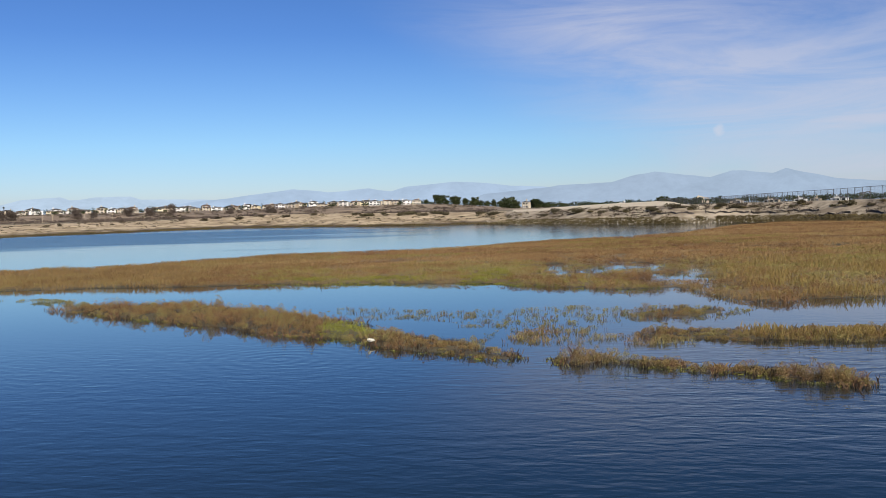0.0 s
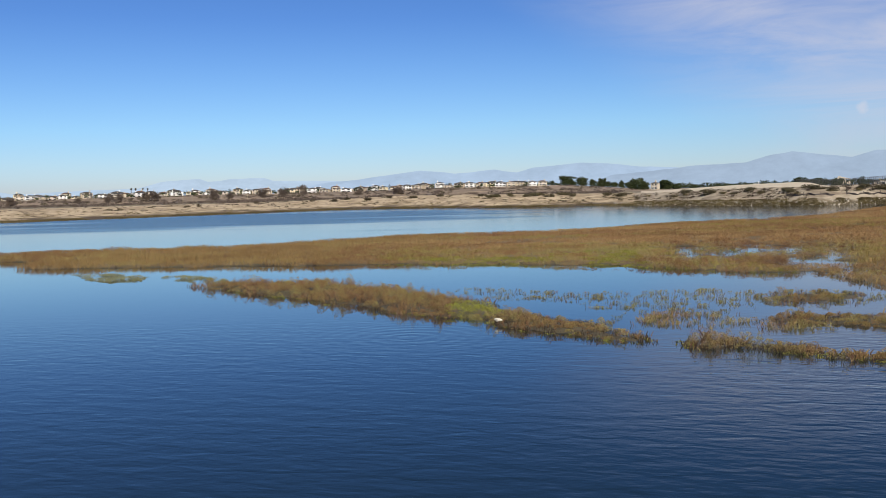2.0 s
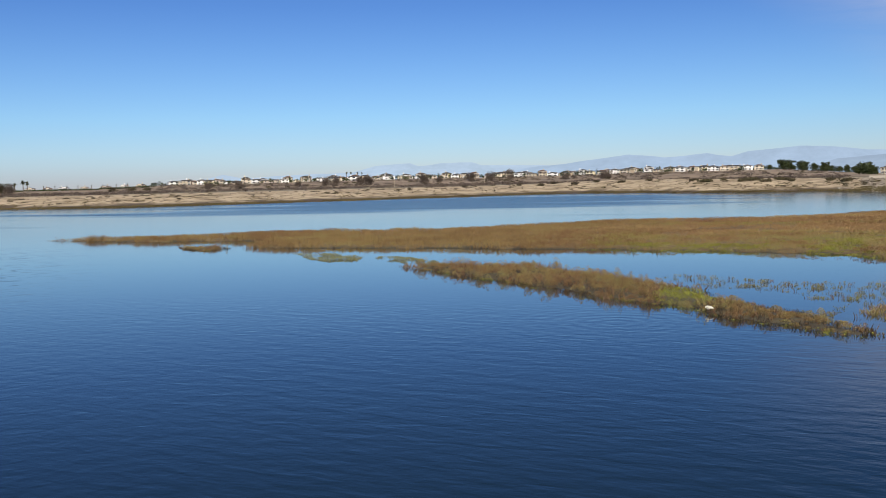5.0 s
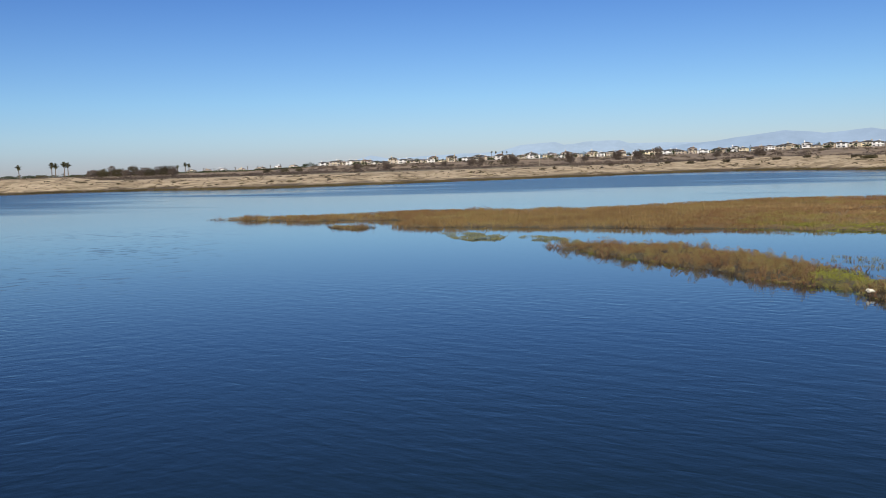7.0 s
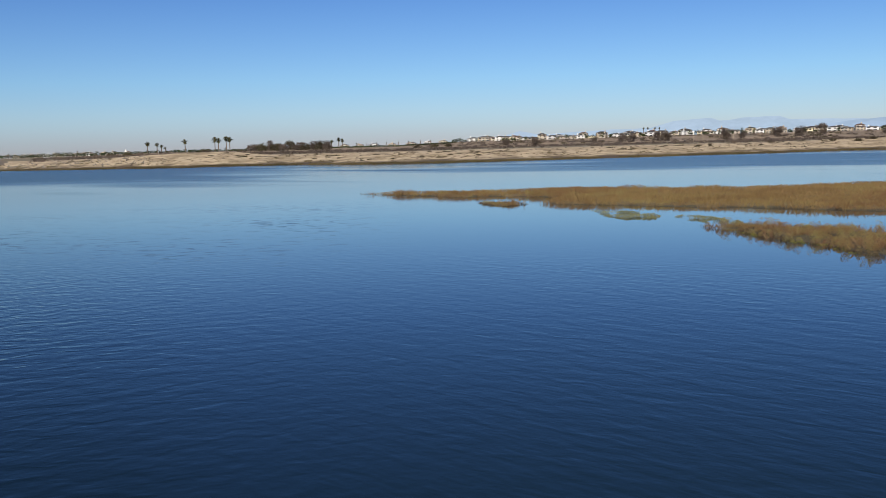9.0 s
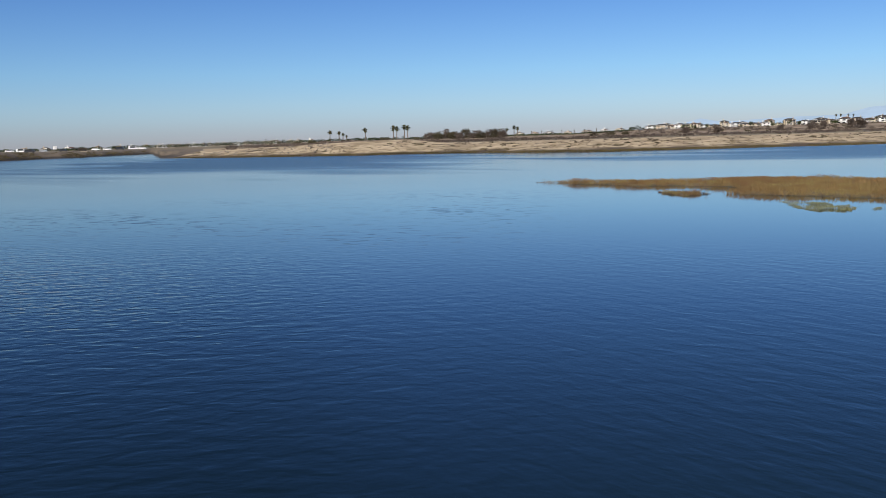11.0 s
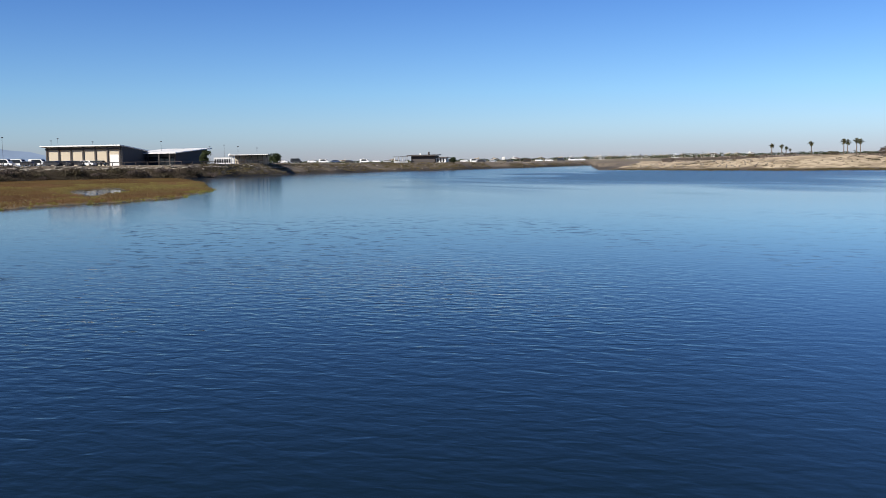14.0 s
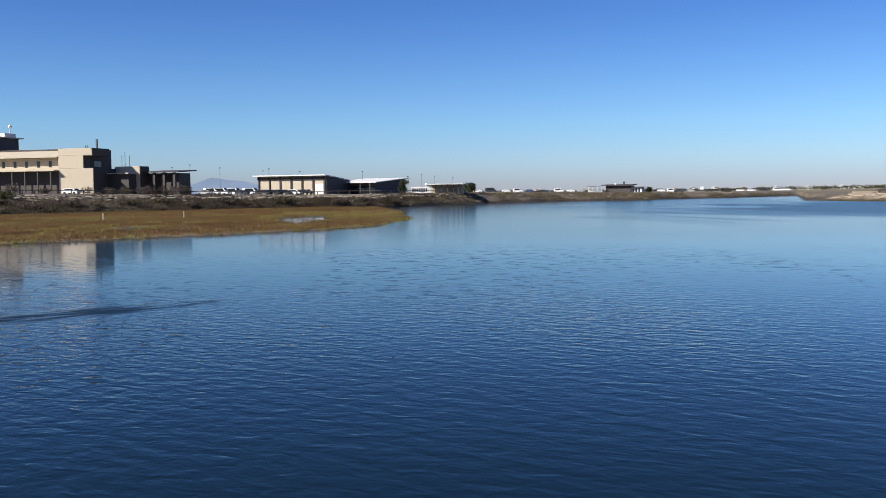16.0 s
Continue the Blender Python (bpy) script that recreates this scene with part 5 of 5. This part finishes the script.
        v = base * g.uniform(0.5, 1.2, (6, 3)) * size * g.uniform(0.5, 1.4) * ((1, 1, 0.6) if az < 63 else (2.2, 1.3, 0.34)) + g.normal(0, 0.05, (6, 3))
        vs.append(v + (x, y, land_height(az, r) + size * (0.2 if az < 63 else 0.45)))
        fs.append(tri + 6 * i)
    tagged(new(name, mesh_of(name, np.concatenate(vs), np.concatenate(fs), [mat])), label, "stones", kind="stuff")


stones("riprap", "pale broken stones along the foot of the berm", 520, -19, -2.6, 0.0, 0.22, 0.17, STONE, 1)
stones("rubble", "grey broken stones on the end of the dune", 200, 54, 62, 0.2, 0.95, 0.34, GREYSTONE, 5)
stones("rubble", "pale stones low on the channel bank", 160, 65, 88, 0.1, 0.8, 0.3, DUSTY, 6)
stones("rubble", "pale rubble scattered on top of the western bank", 200, 76, 111, 0.48, 0.62, 0.42, DUSTY, 2)
stones("rubble", "pale rubble rows near the crest of the western bank", 330, 84, 111, 0.64, 0.76, 0.46, DUSTY, 3)
stones("rubble", "pale rubble along the parking lot edge", 190, 78, 111, 0.80, 0.92, 0.40, DUSTY, 4)


def build_pumpjack(m, s, paint, label):
    t = thing("pumpjack", label, "oil pump", m, "oil pumps")
    part("base", boxed(-2.2 * s, 2.2 * s, -0.6 * s, 0.6 * s, 0, 0.4 * s, 0.04), METAL, t)
    for y in (-0.5, 0.5):
        for x in (-0.9, 0.7):
            part("leg", rod(bmesh.new(), (x * s, y * s, 0.35 * s), (-0.1 * s, y * 0.3 * s, 3.4 * s), 0.14 * s), paint, t)
    beam = part("walking_beam", prism([(-2.6 * s, 2.6 * s), (2.3 * s, 4.0 * s), (2.3 * s, 4.5 * s), (-2.6 * s, 3.2 * s)], -0.22 * s, 0.22 * s), paint, t)
    part("horse_head", prism([(2.2 * s, 4.6 * s), (3.0 * s, 4.3 * s), (3.2 * s, 3.4 * s), (2.8 * s, 2.9 * s), (2.2 * s, 3.6 * s)], -0.25 * s, 0.25 * s), paint, beam)
    crank = bmesh.new()
    bmesh.ops.create_cone(crank, cap_ends=True, segments=16, radius1=0.8 * s, radius2=0.8 * s, depth=0.3 * s, matrix=Matrix.Translation((-2.0 * s, 0.5 * s, 1.2 * s)) @ Matrix.Rotation(radians(90), 4, "X"))
    part("counterweight", crank, paint, t)
    part("pitman_arm", rod(bmesh.new(), (-2.0 * s, 0.35 * s, 1.2 * s), (-2.3 * s, 0.35 * s, 3.0 * s), 0.09 * s), METAL, t)
    part("motor", boxed(-3.4 * s, -2.6 * s, -0.4 * s, 0.4 * s, 0.1 * s, 1.0 * s, 0.05), METAL, t)
    part("polished_rod", rod(bmesh.new(), (3.05 * s, 0, 0), (3.05 * s, 0, 3.5 * s), 0.05 * s), METAL, t)


build_pumpjack(on_land(-15.2, 335, 180), 0.66, CREAM, "cream painted oil pumpjack behind the berm fence")
build_pumpjack(on_land(-23.7, 520), 0.95, GREYWALL, "dark grey oil pumpjack beyond the trail fence")


# ======== western shore: public buildings ========
def build_pole(az, el):
    d = 300 if az > 86 else 332
    z = land_height(az, d)
    t = thing("street_lamp", "slim dark parking lot lamp on a pole", "street lamp", on_land(az, d), "parking lot lamps")
    hgt = 3.5 + math.tan(radians(el)) * d - z
    part("pole", rod(bmesh.new(), (0, 0, -0.2), (0, 0, hgt), 0.05, 0.03), METAL, t)
    part("lamp_head", boxed(-0.27, 0.27, -0.15, 0.15, hgt - 0.02, hgt + 0.2, 0.04), METAL, t)


for az, el in ((94.91, 1.41), (94.57, 1.53), (92.78, 1.35), (89.12, 1.34), (86.45, 1.01), (85.63, 1.1), (84.85, 1.01), (83.78, 0.91), (100.0, 1.62), (99.02, 1.78), (97.35, 1.6)):
    build_pole(az, el)


def windows_on(parent, xs, z0, z1, w, y=-0.02):
    for x in xs:
        win = part("window", boxed(x - w / 2, x + w / 2, y - 0.05, y, z0, z1), DARKWOOD, parent, "dark window frame")
        part("pane", boxed(x - w / 2 + 0.08, x + w / 2 - 0.08, y - 0.08, y - 0.045, z0 + 0.08, z1 - 0.08), GLASSY, win, "dark glass")


def build_main():
    """The large stepped stucco building with its long wing and low entrance."""
    d = 270
    t = thing("public_building", "large stepped beige stucco shore building with flat roofs", "building", on_land(104.25, d, 35, 0.3))
    # origin: the near corner of the front block; x runs left to right along the lit face, y away
    part("front_block", boxed(-10.5, 0, 0.0, 10.3, -1, 7.2, 0.06), CREAM, t, "cream stucco block")
    part("middle_block", boxed(-10.5, -2.9, 0.0, 12.4, 7.2, 10.6, 0.06), CREAM, t, "cream stucco storey behind a corner deck")
    part("rear_block", boxed(-10.5, -2.9, 7.62, 12.4, 10.6, 12.45, 0.06), CREAM, t, "cream stucco rear storey")
    # thin dark panels put shade on the sides facing away from the sun
    part("side_cladding", boxed(-2.9, -2.78, 7.65, 12.4, 10.62, 12.4), UMBER, t, "dark brown panel deepening the shade of the side wall")
    part("upper_block", boxed(-10.5, -0.2, 0.0, 7.6, 10.6, 12.5, 0.06), CREAM, t, "cream stucco upper storey")
    part("side_cladding", boxed(0.0, 0.12, 0.05, 10.3, -1, 7.2), UMBER, t, "dark brown panel deepening the shade of the side wall")
    part("side_cladding", boxed(-2.9, -2.78, 0.05, 12.4, 7.2, 10.6), UMBER, t, "dark brown panel deepening the shade of the side wall")
    part("side_cladding", boxed(-0.2, -0.08, 0.05, 7.6, 10.6, 12.5), UMBER, t, "dark brown panel deepening the shade of the side wall")
    part("side_cladding", boxed(7.5, 7.62, 10.05, 14.4, -1, 7.8), UMBER, t, "dark brown panel deepening the shade of the side wall")
    part("deck_soffit", boxed(-2.7, -0.25, 0.1, 7.5, 10.48, 10.6), UMBER, t)
    part("chimney", boxed(-3.8, -3.4, 7.0, 7.4, 12.5, 15.2), METAL, t)
    for x in (-6.2, -5.6):
        part("vent_pipe", rod(bmesh.new(), (x, 6, 12.4), (x, 6, 13.5), 0.12), METAL, t)
    win = part("window", boxed(-2.78, -2.74, 4.4, 7.8, 7.6, 9.3), DARKWOOD, t, "dark window frame")
    part("pane", boxed(-2.75, -2.71, 4.55, 7.65, 7.7, 9.2), GLASSY, win, "dark glass")
    # long wing
    wing = part("wing", boxed(-44, -10.55, 2.0, 12, -1, 10.2, 0.05), CREAM, t, "cream stucco wing")
    part("wing_roof", sloped(-45, -10.6, -0.2, 5.4, 10.2, 11.9), CREAM, t, "pale metal roof slope")
    part("parapet", boxed(-43, -10.6, 5.5, 12, 10.2, 12.7), DARKWOOD, t)
    windows_on(wing, [-14.5 - 3.7 * i for i in range(8)], 7.7, 9.4, 0.9, 2.0)
    part("awning", boxed(-46, -10.6, -1.8, 2.0, 6.6, 6.95), CREAM, t, "cream porch roof")
    for i in range(9):
        part("porch_post", boxed(-12.0 - 4 * i, -11.7 - 4 * i, -1.6, -1.3, -1, 6.6), DARKWOOD, t)
    # dark sheet that puts the awning's shade on the wall behind
    part("porch_wall", boxed(-46, -10.6, 1.86, 1.985, -1, 6.6), DARKWOOD, t, "dark sheet for the shade under the porch roof")
    # lookout at the far left, with radar dome
    # the shadow side's darkness is given to the whole block as colour
    look_out = part("lookout", boxed(-58, -37.0, 8, 18, -1, 16.6, 0.05), GREYWALL, t, "upper lookout block in dark grey for its shadow side")
    part("roof_slab", boxed(-58.5, -36.0, 7.2, 19, 16.6, 16.9), CREAM, look_out)
    part("roof_box", boxed(-42, -37.6, 13, 17.6, 16.9, 18.1), WHITE, look_out)
    dome = bmesh.new()
    bmesh.ops.create_uvsphere(dome, u_segments=16, v_segments=10, radius=0.5, matrix=Matrix.Translation((-38.6, 16.5, 20.2)))
    rod(dome, (-38.6, 16.5, 18), (-38.6, 16.5, 19.6), 0.12)
    part("radar_dome", dome, WHITE, look_out, "white radar dome on a mast")
    # right low wing and entrance roof
    # solid dark block; its colour replaces the shade inside the recess
    part("low_block", boxed(0.3, 6.4, 6.4, 10, -1, 5.7, 0.05), DARKWOOD, t, "dark block standing in for the shaded porch recess")
    part("porch_edge", boxed(0.3, 6.8, 5.6, 10, 5.7, 6.0), CREAM, t)
    part("end_block", boxed(-0.2, 7.5, 10.0, 14.4, -1, 7.8, 0.05), CREAM, t, "cream parapet wall")
    # the deep overhang's shade is given to the hall as a dark colour
    part("hall", boxed(7.7, 17.0, 14.0, 20, -1, 5.9, 0.05), DARKWOOD, t, "hall darkened in colour for the shade of its roof")
    part("entrance_roof", sloped(7.6, 18.4, 11.4, 21.0, 6.0, 6.5), DARKWOOD, t, "dark overhanging flat roof")
    for x in (10.5, 13.5, 16.6):
        part("column", boxed(x - 0.35, x + 0.35, 12.0, 12.7, -1, 6.0), DARKWOOD, t)
    for i, x in enumerate((-1.2, -0.2, 1.2)):
        part("flagpole", rod(bmesh.new(), (x, 15, 5), (x, 15, 11.0 + (i % 2) * 1.0), 0.06), METAL, t)


def sloped(x0, x1, y0, y1, z0, z1, thick=0.35):
    """A roof slab that rises from y0 to y1."""
    bm = bmesh.new()
    v = [bm.verts.new(c) for c in ((x0, y0, z0), (x1, y0, z0), (x1, y1, z1), (x0, y1, z1), (x0, y0, z0 + thick), (x1, y0, z0 + thick), (x1, y1, z1 + thick), (x0, y1, z1 + thick))]
    for q in ((3, 2, 1, 0), (4, 5, 6, 7), (0, 1, 5, 4), (1, 2, 6, 5), (2, 3, 7, 6), (3, 0, 4, 7)):
        bm.faces.new([v[i] for i in q])
    return bm


build_main()


def wedge_walls(x0, x1, y0, y1, zf, zb):
    """Walls of a hall whose roof line runs from zf at the front to zb at the back."""
    bm = bmesh.new()
    v = [bm.verts.new(c) for c in ((x0, y0, -1), (x1, y0, -1), (x1, y1, -1), (x0, y1, -1), (x0, y0, zf), (x1, y0, zf), (x1, y1, zb), (x0, y1, zb))]
    for q in ((4, 5, 6, 7), (0, 1, 5, 4), (1, 2, 6, 5), (2, 3, 7, 6), (3, 0, 4, 7)):
        bm.faces.new([v[i] for i in q])
    return bm


def build_halls():
    d = 280
    a = thing("concession_hall", "beige hall with dark pilasters and a flat overhanging roof", "building", on_land(91.28, d, 28, 0.2), "beach halls")
    part("wall", wedge_walls(-22.5, 0, 0, 15, 5.6, 4.2), CREAM, a)
    # dark panel over the cream wall: shade of this side put into colour
    part("side_wall", wedge_walls(0.01, 0.2, 0.1, 14.9, 5.55, 4.15), GREYWALL, a)
    part("roof", sloped(-23.4, 0.5, -1.6, 15.5, 5.65, 4.2, 0.3), WHITE, a, "pale flat roof edge")
    for i in range(7):
        x = -22.2 + 3.63 * i
        part("pilaster", boxed(x - 0.22, x + 0.22, -0.3, 0.02, -1, 5.5), DARKWOOD, a)
    part("soffit_beam", boxed(-22.6, -0.1, -0.35, -0.02, 4.75, 5.25), DARKWOOD, a)
    door = part("roller_door", boxed(-3.4, -0.5, -0.08, 0.0, -0.4, 3.3), WHITE, a, "white roller door")
    for i in range(5):
        part("slat", boxed(-3.35, -0.55, -0.11, -0.08, 0.1 + 0.62 * i, 0.62 + 0.62 * i), WHITE, door)
    b = thing("concession_hall", "grey hall with a white sloping roof and dark gable wall", "building", on_land(88.35, d + 8, 28, 0.2), "beach halls")
    part("wall", wedge_walls(-13, 0, 0, 20, 3.5, 5.0), GREYWALL, b)
    part("roof", sloped(-15, 0.9, -1.8, 21.5, 3.5, 5.0, 0.25), WHITE, b, "white sloping roof")
    for x in (-11.5, -8, -4.5, -1.2):
        part("post", boxed(x - 0.15, x + 0.15, -1.5, -1.2, -1, 3.45), DARKWOOD, b)
    part("storefront", boxed(-12.5, -0.5, -0.1, -0.02, 0, 2.6), GLASSY, b, "dark glazed front")
    c = thing("pavilion", "low white pavilion with open bays and a thin flat roof", "building", on_land(84.2, 316, 10, 0.1))
    part("roof", boxed(-6.2, 6.0, -1.2, 6.5, 2.75, 3.0), DARKWOOD, c)
    part("roof_edge", boxed(-6.2, 6.0, -1.26, -1.2, 2.85, 3.08), WHITE, c)
    for x in (-5.4, -3.3, -1.4, 0.6, 2.6, 4.2, 5.4):
        part("column", boxed(x - (0.35 if x < -5 else 0.12), x + (0.35 if x < -5 else 0.12), -0.3, 0.0, -0.5, 2.74), WHITE if x < -5 else DARKWOOD, c)
    part("wall", boxed(-5.5, 5.4, 3.5, 3.8, -0.5, 2.74), CREAM, c)
    part("low_wall", boxed(-11.5, -6.0, 0, 0.3, -0.5, 2.2), WHITE, c)
    for i in range(7):
        part("bay", boxed(-11.2 + 0.75 * i, -10.7 + 0.75 * i, -0.06, 0.0, 0.5, 1.7), GLASSY, c)
    dome = bmesh.new()
    bmesh.ops.create_uvsphere(dome, u_segments=16, v_segments=10, radius=0.55, matrix=Matrix.Translation((-6.6, 1.2, 2.9)))
    part("tank", dome, WHITE, c, "white round tank")
    e = thing("beach_restaurant", "dark low restaurant with a long cantilevered roof", "building", on_land(73.9, 410, 12, 0.1))
    part("wall", boxed(-6.4, 4.0, 0, 8, -0.5, 2.9), DARKWOOD, e)
    part("roof", sloped(-8.2, 4.8, -1.4, 9.4, 2.9, 3.2), DARKWOOD, e)
    part("wing", boxed(0.4, 8.4, 1.0, 7.0, -0.5, 2.1), WHITE, e)
    part("wing_roof", boxed(0.0, 9.4, 0.2, 7.8, 2.1, 2.35), DARKWOOD, e)
    for i in range(6):
        part("opening", boxed(1.0 + 1.2 * i, 1.7 + 1.2 * i, 0.93, 1.0, 0.2, 1.8), GLASSY, e)
    part("chimney", boxed(0.2, 0.9, 3, 3.7, 3.0, 4.6), DARKWOOD, e)
    part("roof_vent", boxed(-3.4, -2.8, 3, 3.6, 3.2, 4.0), WHITE, e)
    p = thing("pergola", "white pergola with slatted top beside the restaurant", "pergola", on_land(75.4, 410, 5, 0.1))
    for x in (-2.6, -0.9, 0.9, 2.6):
        part("post", boxed(x - 0.12, x + 0.12, -0.12, 0.12, -0.3, 2.5), WHITE, p)
    for i in range(7):
        part("slat", boxed(-3.0 + i * 0.95, -2.6 + i * 0.95, -1.6, 1.6, 2.5, 2.72), DARKWOOD, p)
    part("low_wall", boxed(-3, 3, 0.8, 1.0, -0.3, 0.9), WHITE, p)
    h = thing("lifeguard_hut", "small open hut with a flat dark roof", "hut", on_land(68.0, 500, 0, 0.1))
    part("roof", boxed(-3.9, 3.9, -1.5, 3, 1.75, 2.05), DARKWOOD, h)
    part("wall", boxed(-1.2, 2.8, 0, 2.5, -0.4, 1.75), BEIGE, h)
    for x in (-3.4, -2.2, 3.4):
        part("post", boxed(x - 0.14, x + 0.14, -1.2, -0.9, -0.4, 1.75), DARKWOOD, h)
    k = thing("water_tank", "small white tank on legs above the bank", "tank", on_land(69.3, 520, 0, 0.1))
    part("tank", boxed(-0.9, 0.9, -0.9, 0.9, 1.3, 3.0, 0.2), WHITE, k)
    for x in (-0.7, 0.7):
        part("leg", boxed(x - 0.08, x + 0.08, -0.1, 0.1, -0.2, 1.32), METAL, k)


build_halls()
for i, (az, el, w, d) in enumerate(((82.76, 0.62, 4.8, 332), (86.75, 0.85, 3.4, 290), (72.3, 0.2, 3.0, 410))):
    build_tree("broadleaf_tree", "small round dark tree beside the beach buildings", on_land(az, d), 3.5 + math.tan(radians(el)) * d - land_height(az, d) + 0.3, w, 300 + i, TREE, "trees by the beach buildings")
for i, (az, w, h) in enumerate(((103.4, 3.5, 1.9), (102.6, 4, 2.0), (101.6, 4.5, 2.2), (100.6, 4, 2.0), (99.8, 4.4, 2.3), (99.2, 3.8, 2.4), (108.4, 4.5, 2.2), (101.0, 3, 1.8), (104.6, 3, 1.7), (106.8, 3.5, 1.6))):
    build_shrub("grey brown rounded shrub in front of the shore building", on_land(az, float(bank(np.array([az]))[0][0] + bank(np.array([az]))[1][0]) + 2.5), h * 1.4, w, 320 + i, (BARE, SHRUB)[i % 2], "shrubs by the shore building")
for i in range(34):
    az = 86.5 + 0.72 * i + 0.4 * math.sin(i * 2.7)
    d, run, _ = (float(q[0]) for q in bank(np.array([az])))
    build_shrub("rounded dark brown bush at the foot of the western bank", on_land(az, d + run * (0.06 + 0.11 * (i % 4))), 1.5 + 0.3 * (i % 3), 4.4 + 0.8 * (i % 4), 450 + i, (BARE, SHRUB, BRUSH)[i % 3], "bushes along the western bank")
build_shrub("dense olive green shrub on the western bank", on_land(108.9, 233), 3.0, 7.5, 340, PALM)


def build_rail():
    """The low dark rail between bank and parking lot."""
    f = thing("guard_rail", "low dark wooden guard rail along the parking lot", "rail", pose(0, 0, 0))
    last = None
    for i in range(46):
        az = 111 - 0.62 * i
        d, run, _ = (float(q[0]) for q in bank(np.array([az])))
        x, y = at_bearing(az, d + run)
        z = land_height(az, d + run)
        part("post", boxed(x - 0.1, x + 0.1, y - 0.1, y + 0.1, z - 0.2, z + 0.95), DARKWOOD, f)
        if last:
            part("rail", rod(bmesh.new(), last, (x, y, z + 0.85), 0.09, 0.09, 6), DARKWOOD, f)
        last = (x, y, z + 0.85)


build_rail()

PAINTS = {"white": plain("white car paint", (0.75, 0.75, 0.74), 0.3, 0.03), "black": plain("black car paint", (0.03, 0.03, 0.035), 0.3, 0.03),
          "silver": plain("silver car paint", (0.42, 0.43, 0.45), 0.3, 0.03), "blue": plain("dark blue car paint", (0.04, 0.07, 0.14), 0.3, 0.03)}


def build_car(colour, van, m):
    t = thing("van" if van else "car", f"{colour} {'van' if van else 'car'} parked behind the bank", "van" if van else "car", m, "parked cars")
    length, high = (5.4, 2.1) if van else (4.5, 1.45)
    x = length / 2
    outline = [(-x, 0.35), (x, 0.35), (x, 0.85), (x * 0.75, 1.0 if not van else 1.15), (x * 0.45, high), (-x * (0.95 if van else 0.7), high), (-x, 1.0)]
    body = part("body", prism(outline, -0.9, 0.9), PAINTS[colour], t)
    part("side_window", prism([(x * 0.55, 1.05), (x * 0.38, high - 0.12), (-x * 0.6, high - 0.12), (-x * 0.72, 1.05)], -0.93, -0.9), GLASSY, body, "dark tinted glass")
    part("windscreen", prism([(x * 0.76, 1.06), (x * 0.5, high - 0.08), (x * 0.47, high - 0.08), (x * 0.72, 1.06)], -0.8, 0.8), GLASSY, body, "dark tinted glass")
    part("headlight", boxed(x - 0.05, x + 0.02, -0.8, -0.45, 0.6, 0.78), WHITE, body)
    for wx in (-x * 0.62, x * 0.62):
        for wy in (-0.88, 0.88):
            r = Matrix.Translation((wx, wy, 0.33)) @ Matrix.Rotation(radians(90), 4, "X")
            bm = bmesh.new()
            bmesh.ops.create_cone(bm, cap_ends=True, segments=16, radius1=0.33, radius2=0.33, depth=0.22, matrix=r)
            wheel = part("wheel", bm, TYRE, t)
            bm = bmesh.new()
            bmesh.ops.create_cone(bm, cap_ends=True, segments=12, radius1=0.2, radius2=0.2, depth=0.25, matrix=r)
            part("rim", bm, METAL, wheel)
    return t


cars = {}
for i, (az, d, colour, van) in enumerate(((97.3, 305, "white", True), (96.6, 308, "white", True), (96.1, 304, "black", False), (95.6, 308, "white", True), (94.9, 275, "black", False), (94.3, 276, "black", False), (93.7, 277, "black", False),
                                          (93.1, 276.5, "white", False), (92.5, 277, "black", False), (98.2, 305, "silver", False), (97.8, 306, "white", True), (105.4, 258, "white", False),
                                          (81.5, 450, "black", True), (80.6, 520, "white", False), (79.9, 540, "white", True), (79.2, 500, "blue", False), (82.3, 480, "white", False), (76.8, 560, "white", False), (71.6, 560, "white", False), (78.4, 540, "black", False), (77.5, 560, "white", True), (76.2, 580, "silver", False), (72.6, 600, "black", False), (71.0, 600, "white", True), (69.9, 620, "silver", False), (68.9, 600, "black", False), (67.2, 620, "white", False), (65.9, 640, "black", True), (64.7, 640, "white", False), (83.2, 470, "black", False),
                                          (65.2, 600, "white", True), (66.6, 580, "white", False), (70.6, 470, "black", False))):
    m = on_land(az, d, (30 if az > 90 else 6) + 4 * (i % 3), 0.0)
    key = (colour, van)
    if key in cars:
        copy_thing(cars[key], m)
    else:
        cars[key] = build_car(colour, van, m)

# the pale stone on the marsh strip
rock = bmesh.new()
bmesh.ops.create_icosphere(rock, subdivisions=3, radius=0.075)
for v in rock.verts:
    v.co *= 0.75 + 0.9 * noise.noise(v.co * 11) + 0.35 * noise.noise(v.co * 31)
    v.co.x *= 1.5
    v.co.z *= 0.75
ob = part("rock", rock, CHALK)
ob.matrix_world = pose(-1.97, 25.1, 0.15, 0, 0, 15)
tagged(ob, "pale whitish stone lying on the pickleweed strip", "rock")

# thin marker stakes in the western marsh
for x, y in ((-153.9, -25.6), (-146.8, -36.1)):
    t = thing("marker_stake", "thin pale survey stake standing in the marsh", "stake", pose(x, y, 0.05), "survey stakes")
    part("stake", boxed(-0.06, 0.06, -0.06, 0.06, -0.2, 1.15, 0.01), CHALK, t)
    part("band", boxed(-0.07, 0.07, -0.07, 0.07, 0.8, 1.0), YELLOW, t, "yellow painted band")
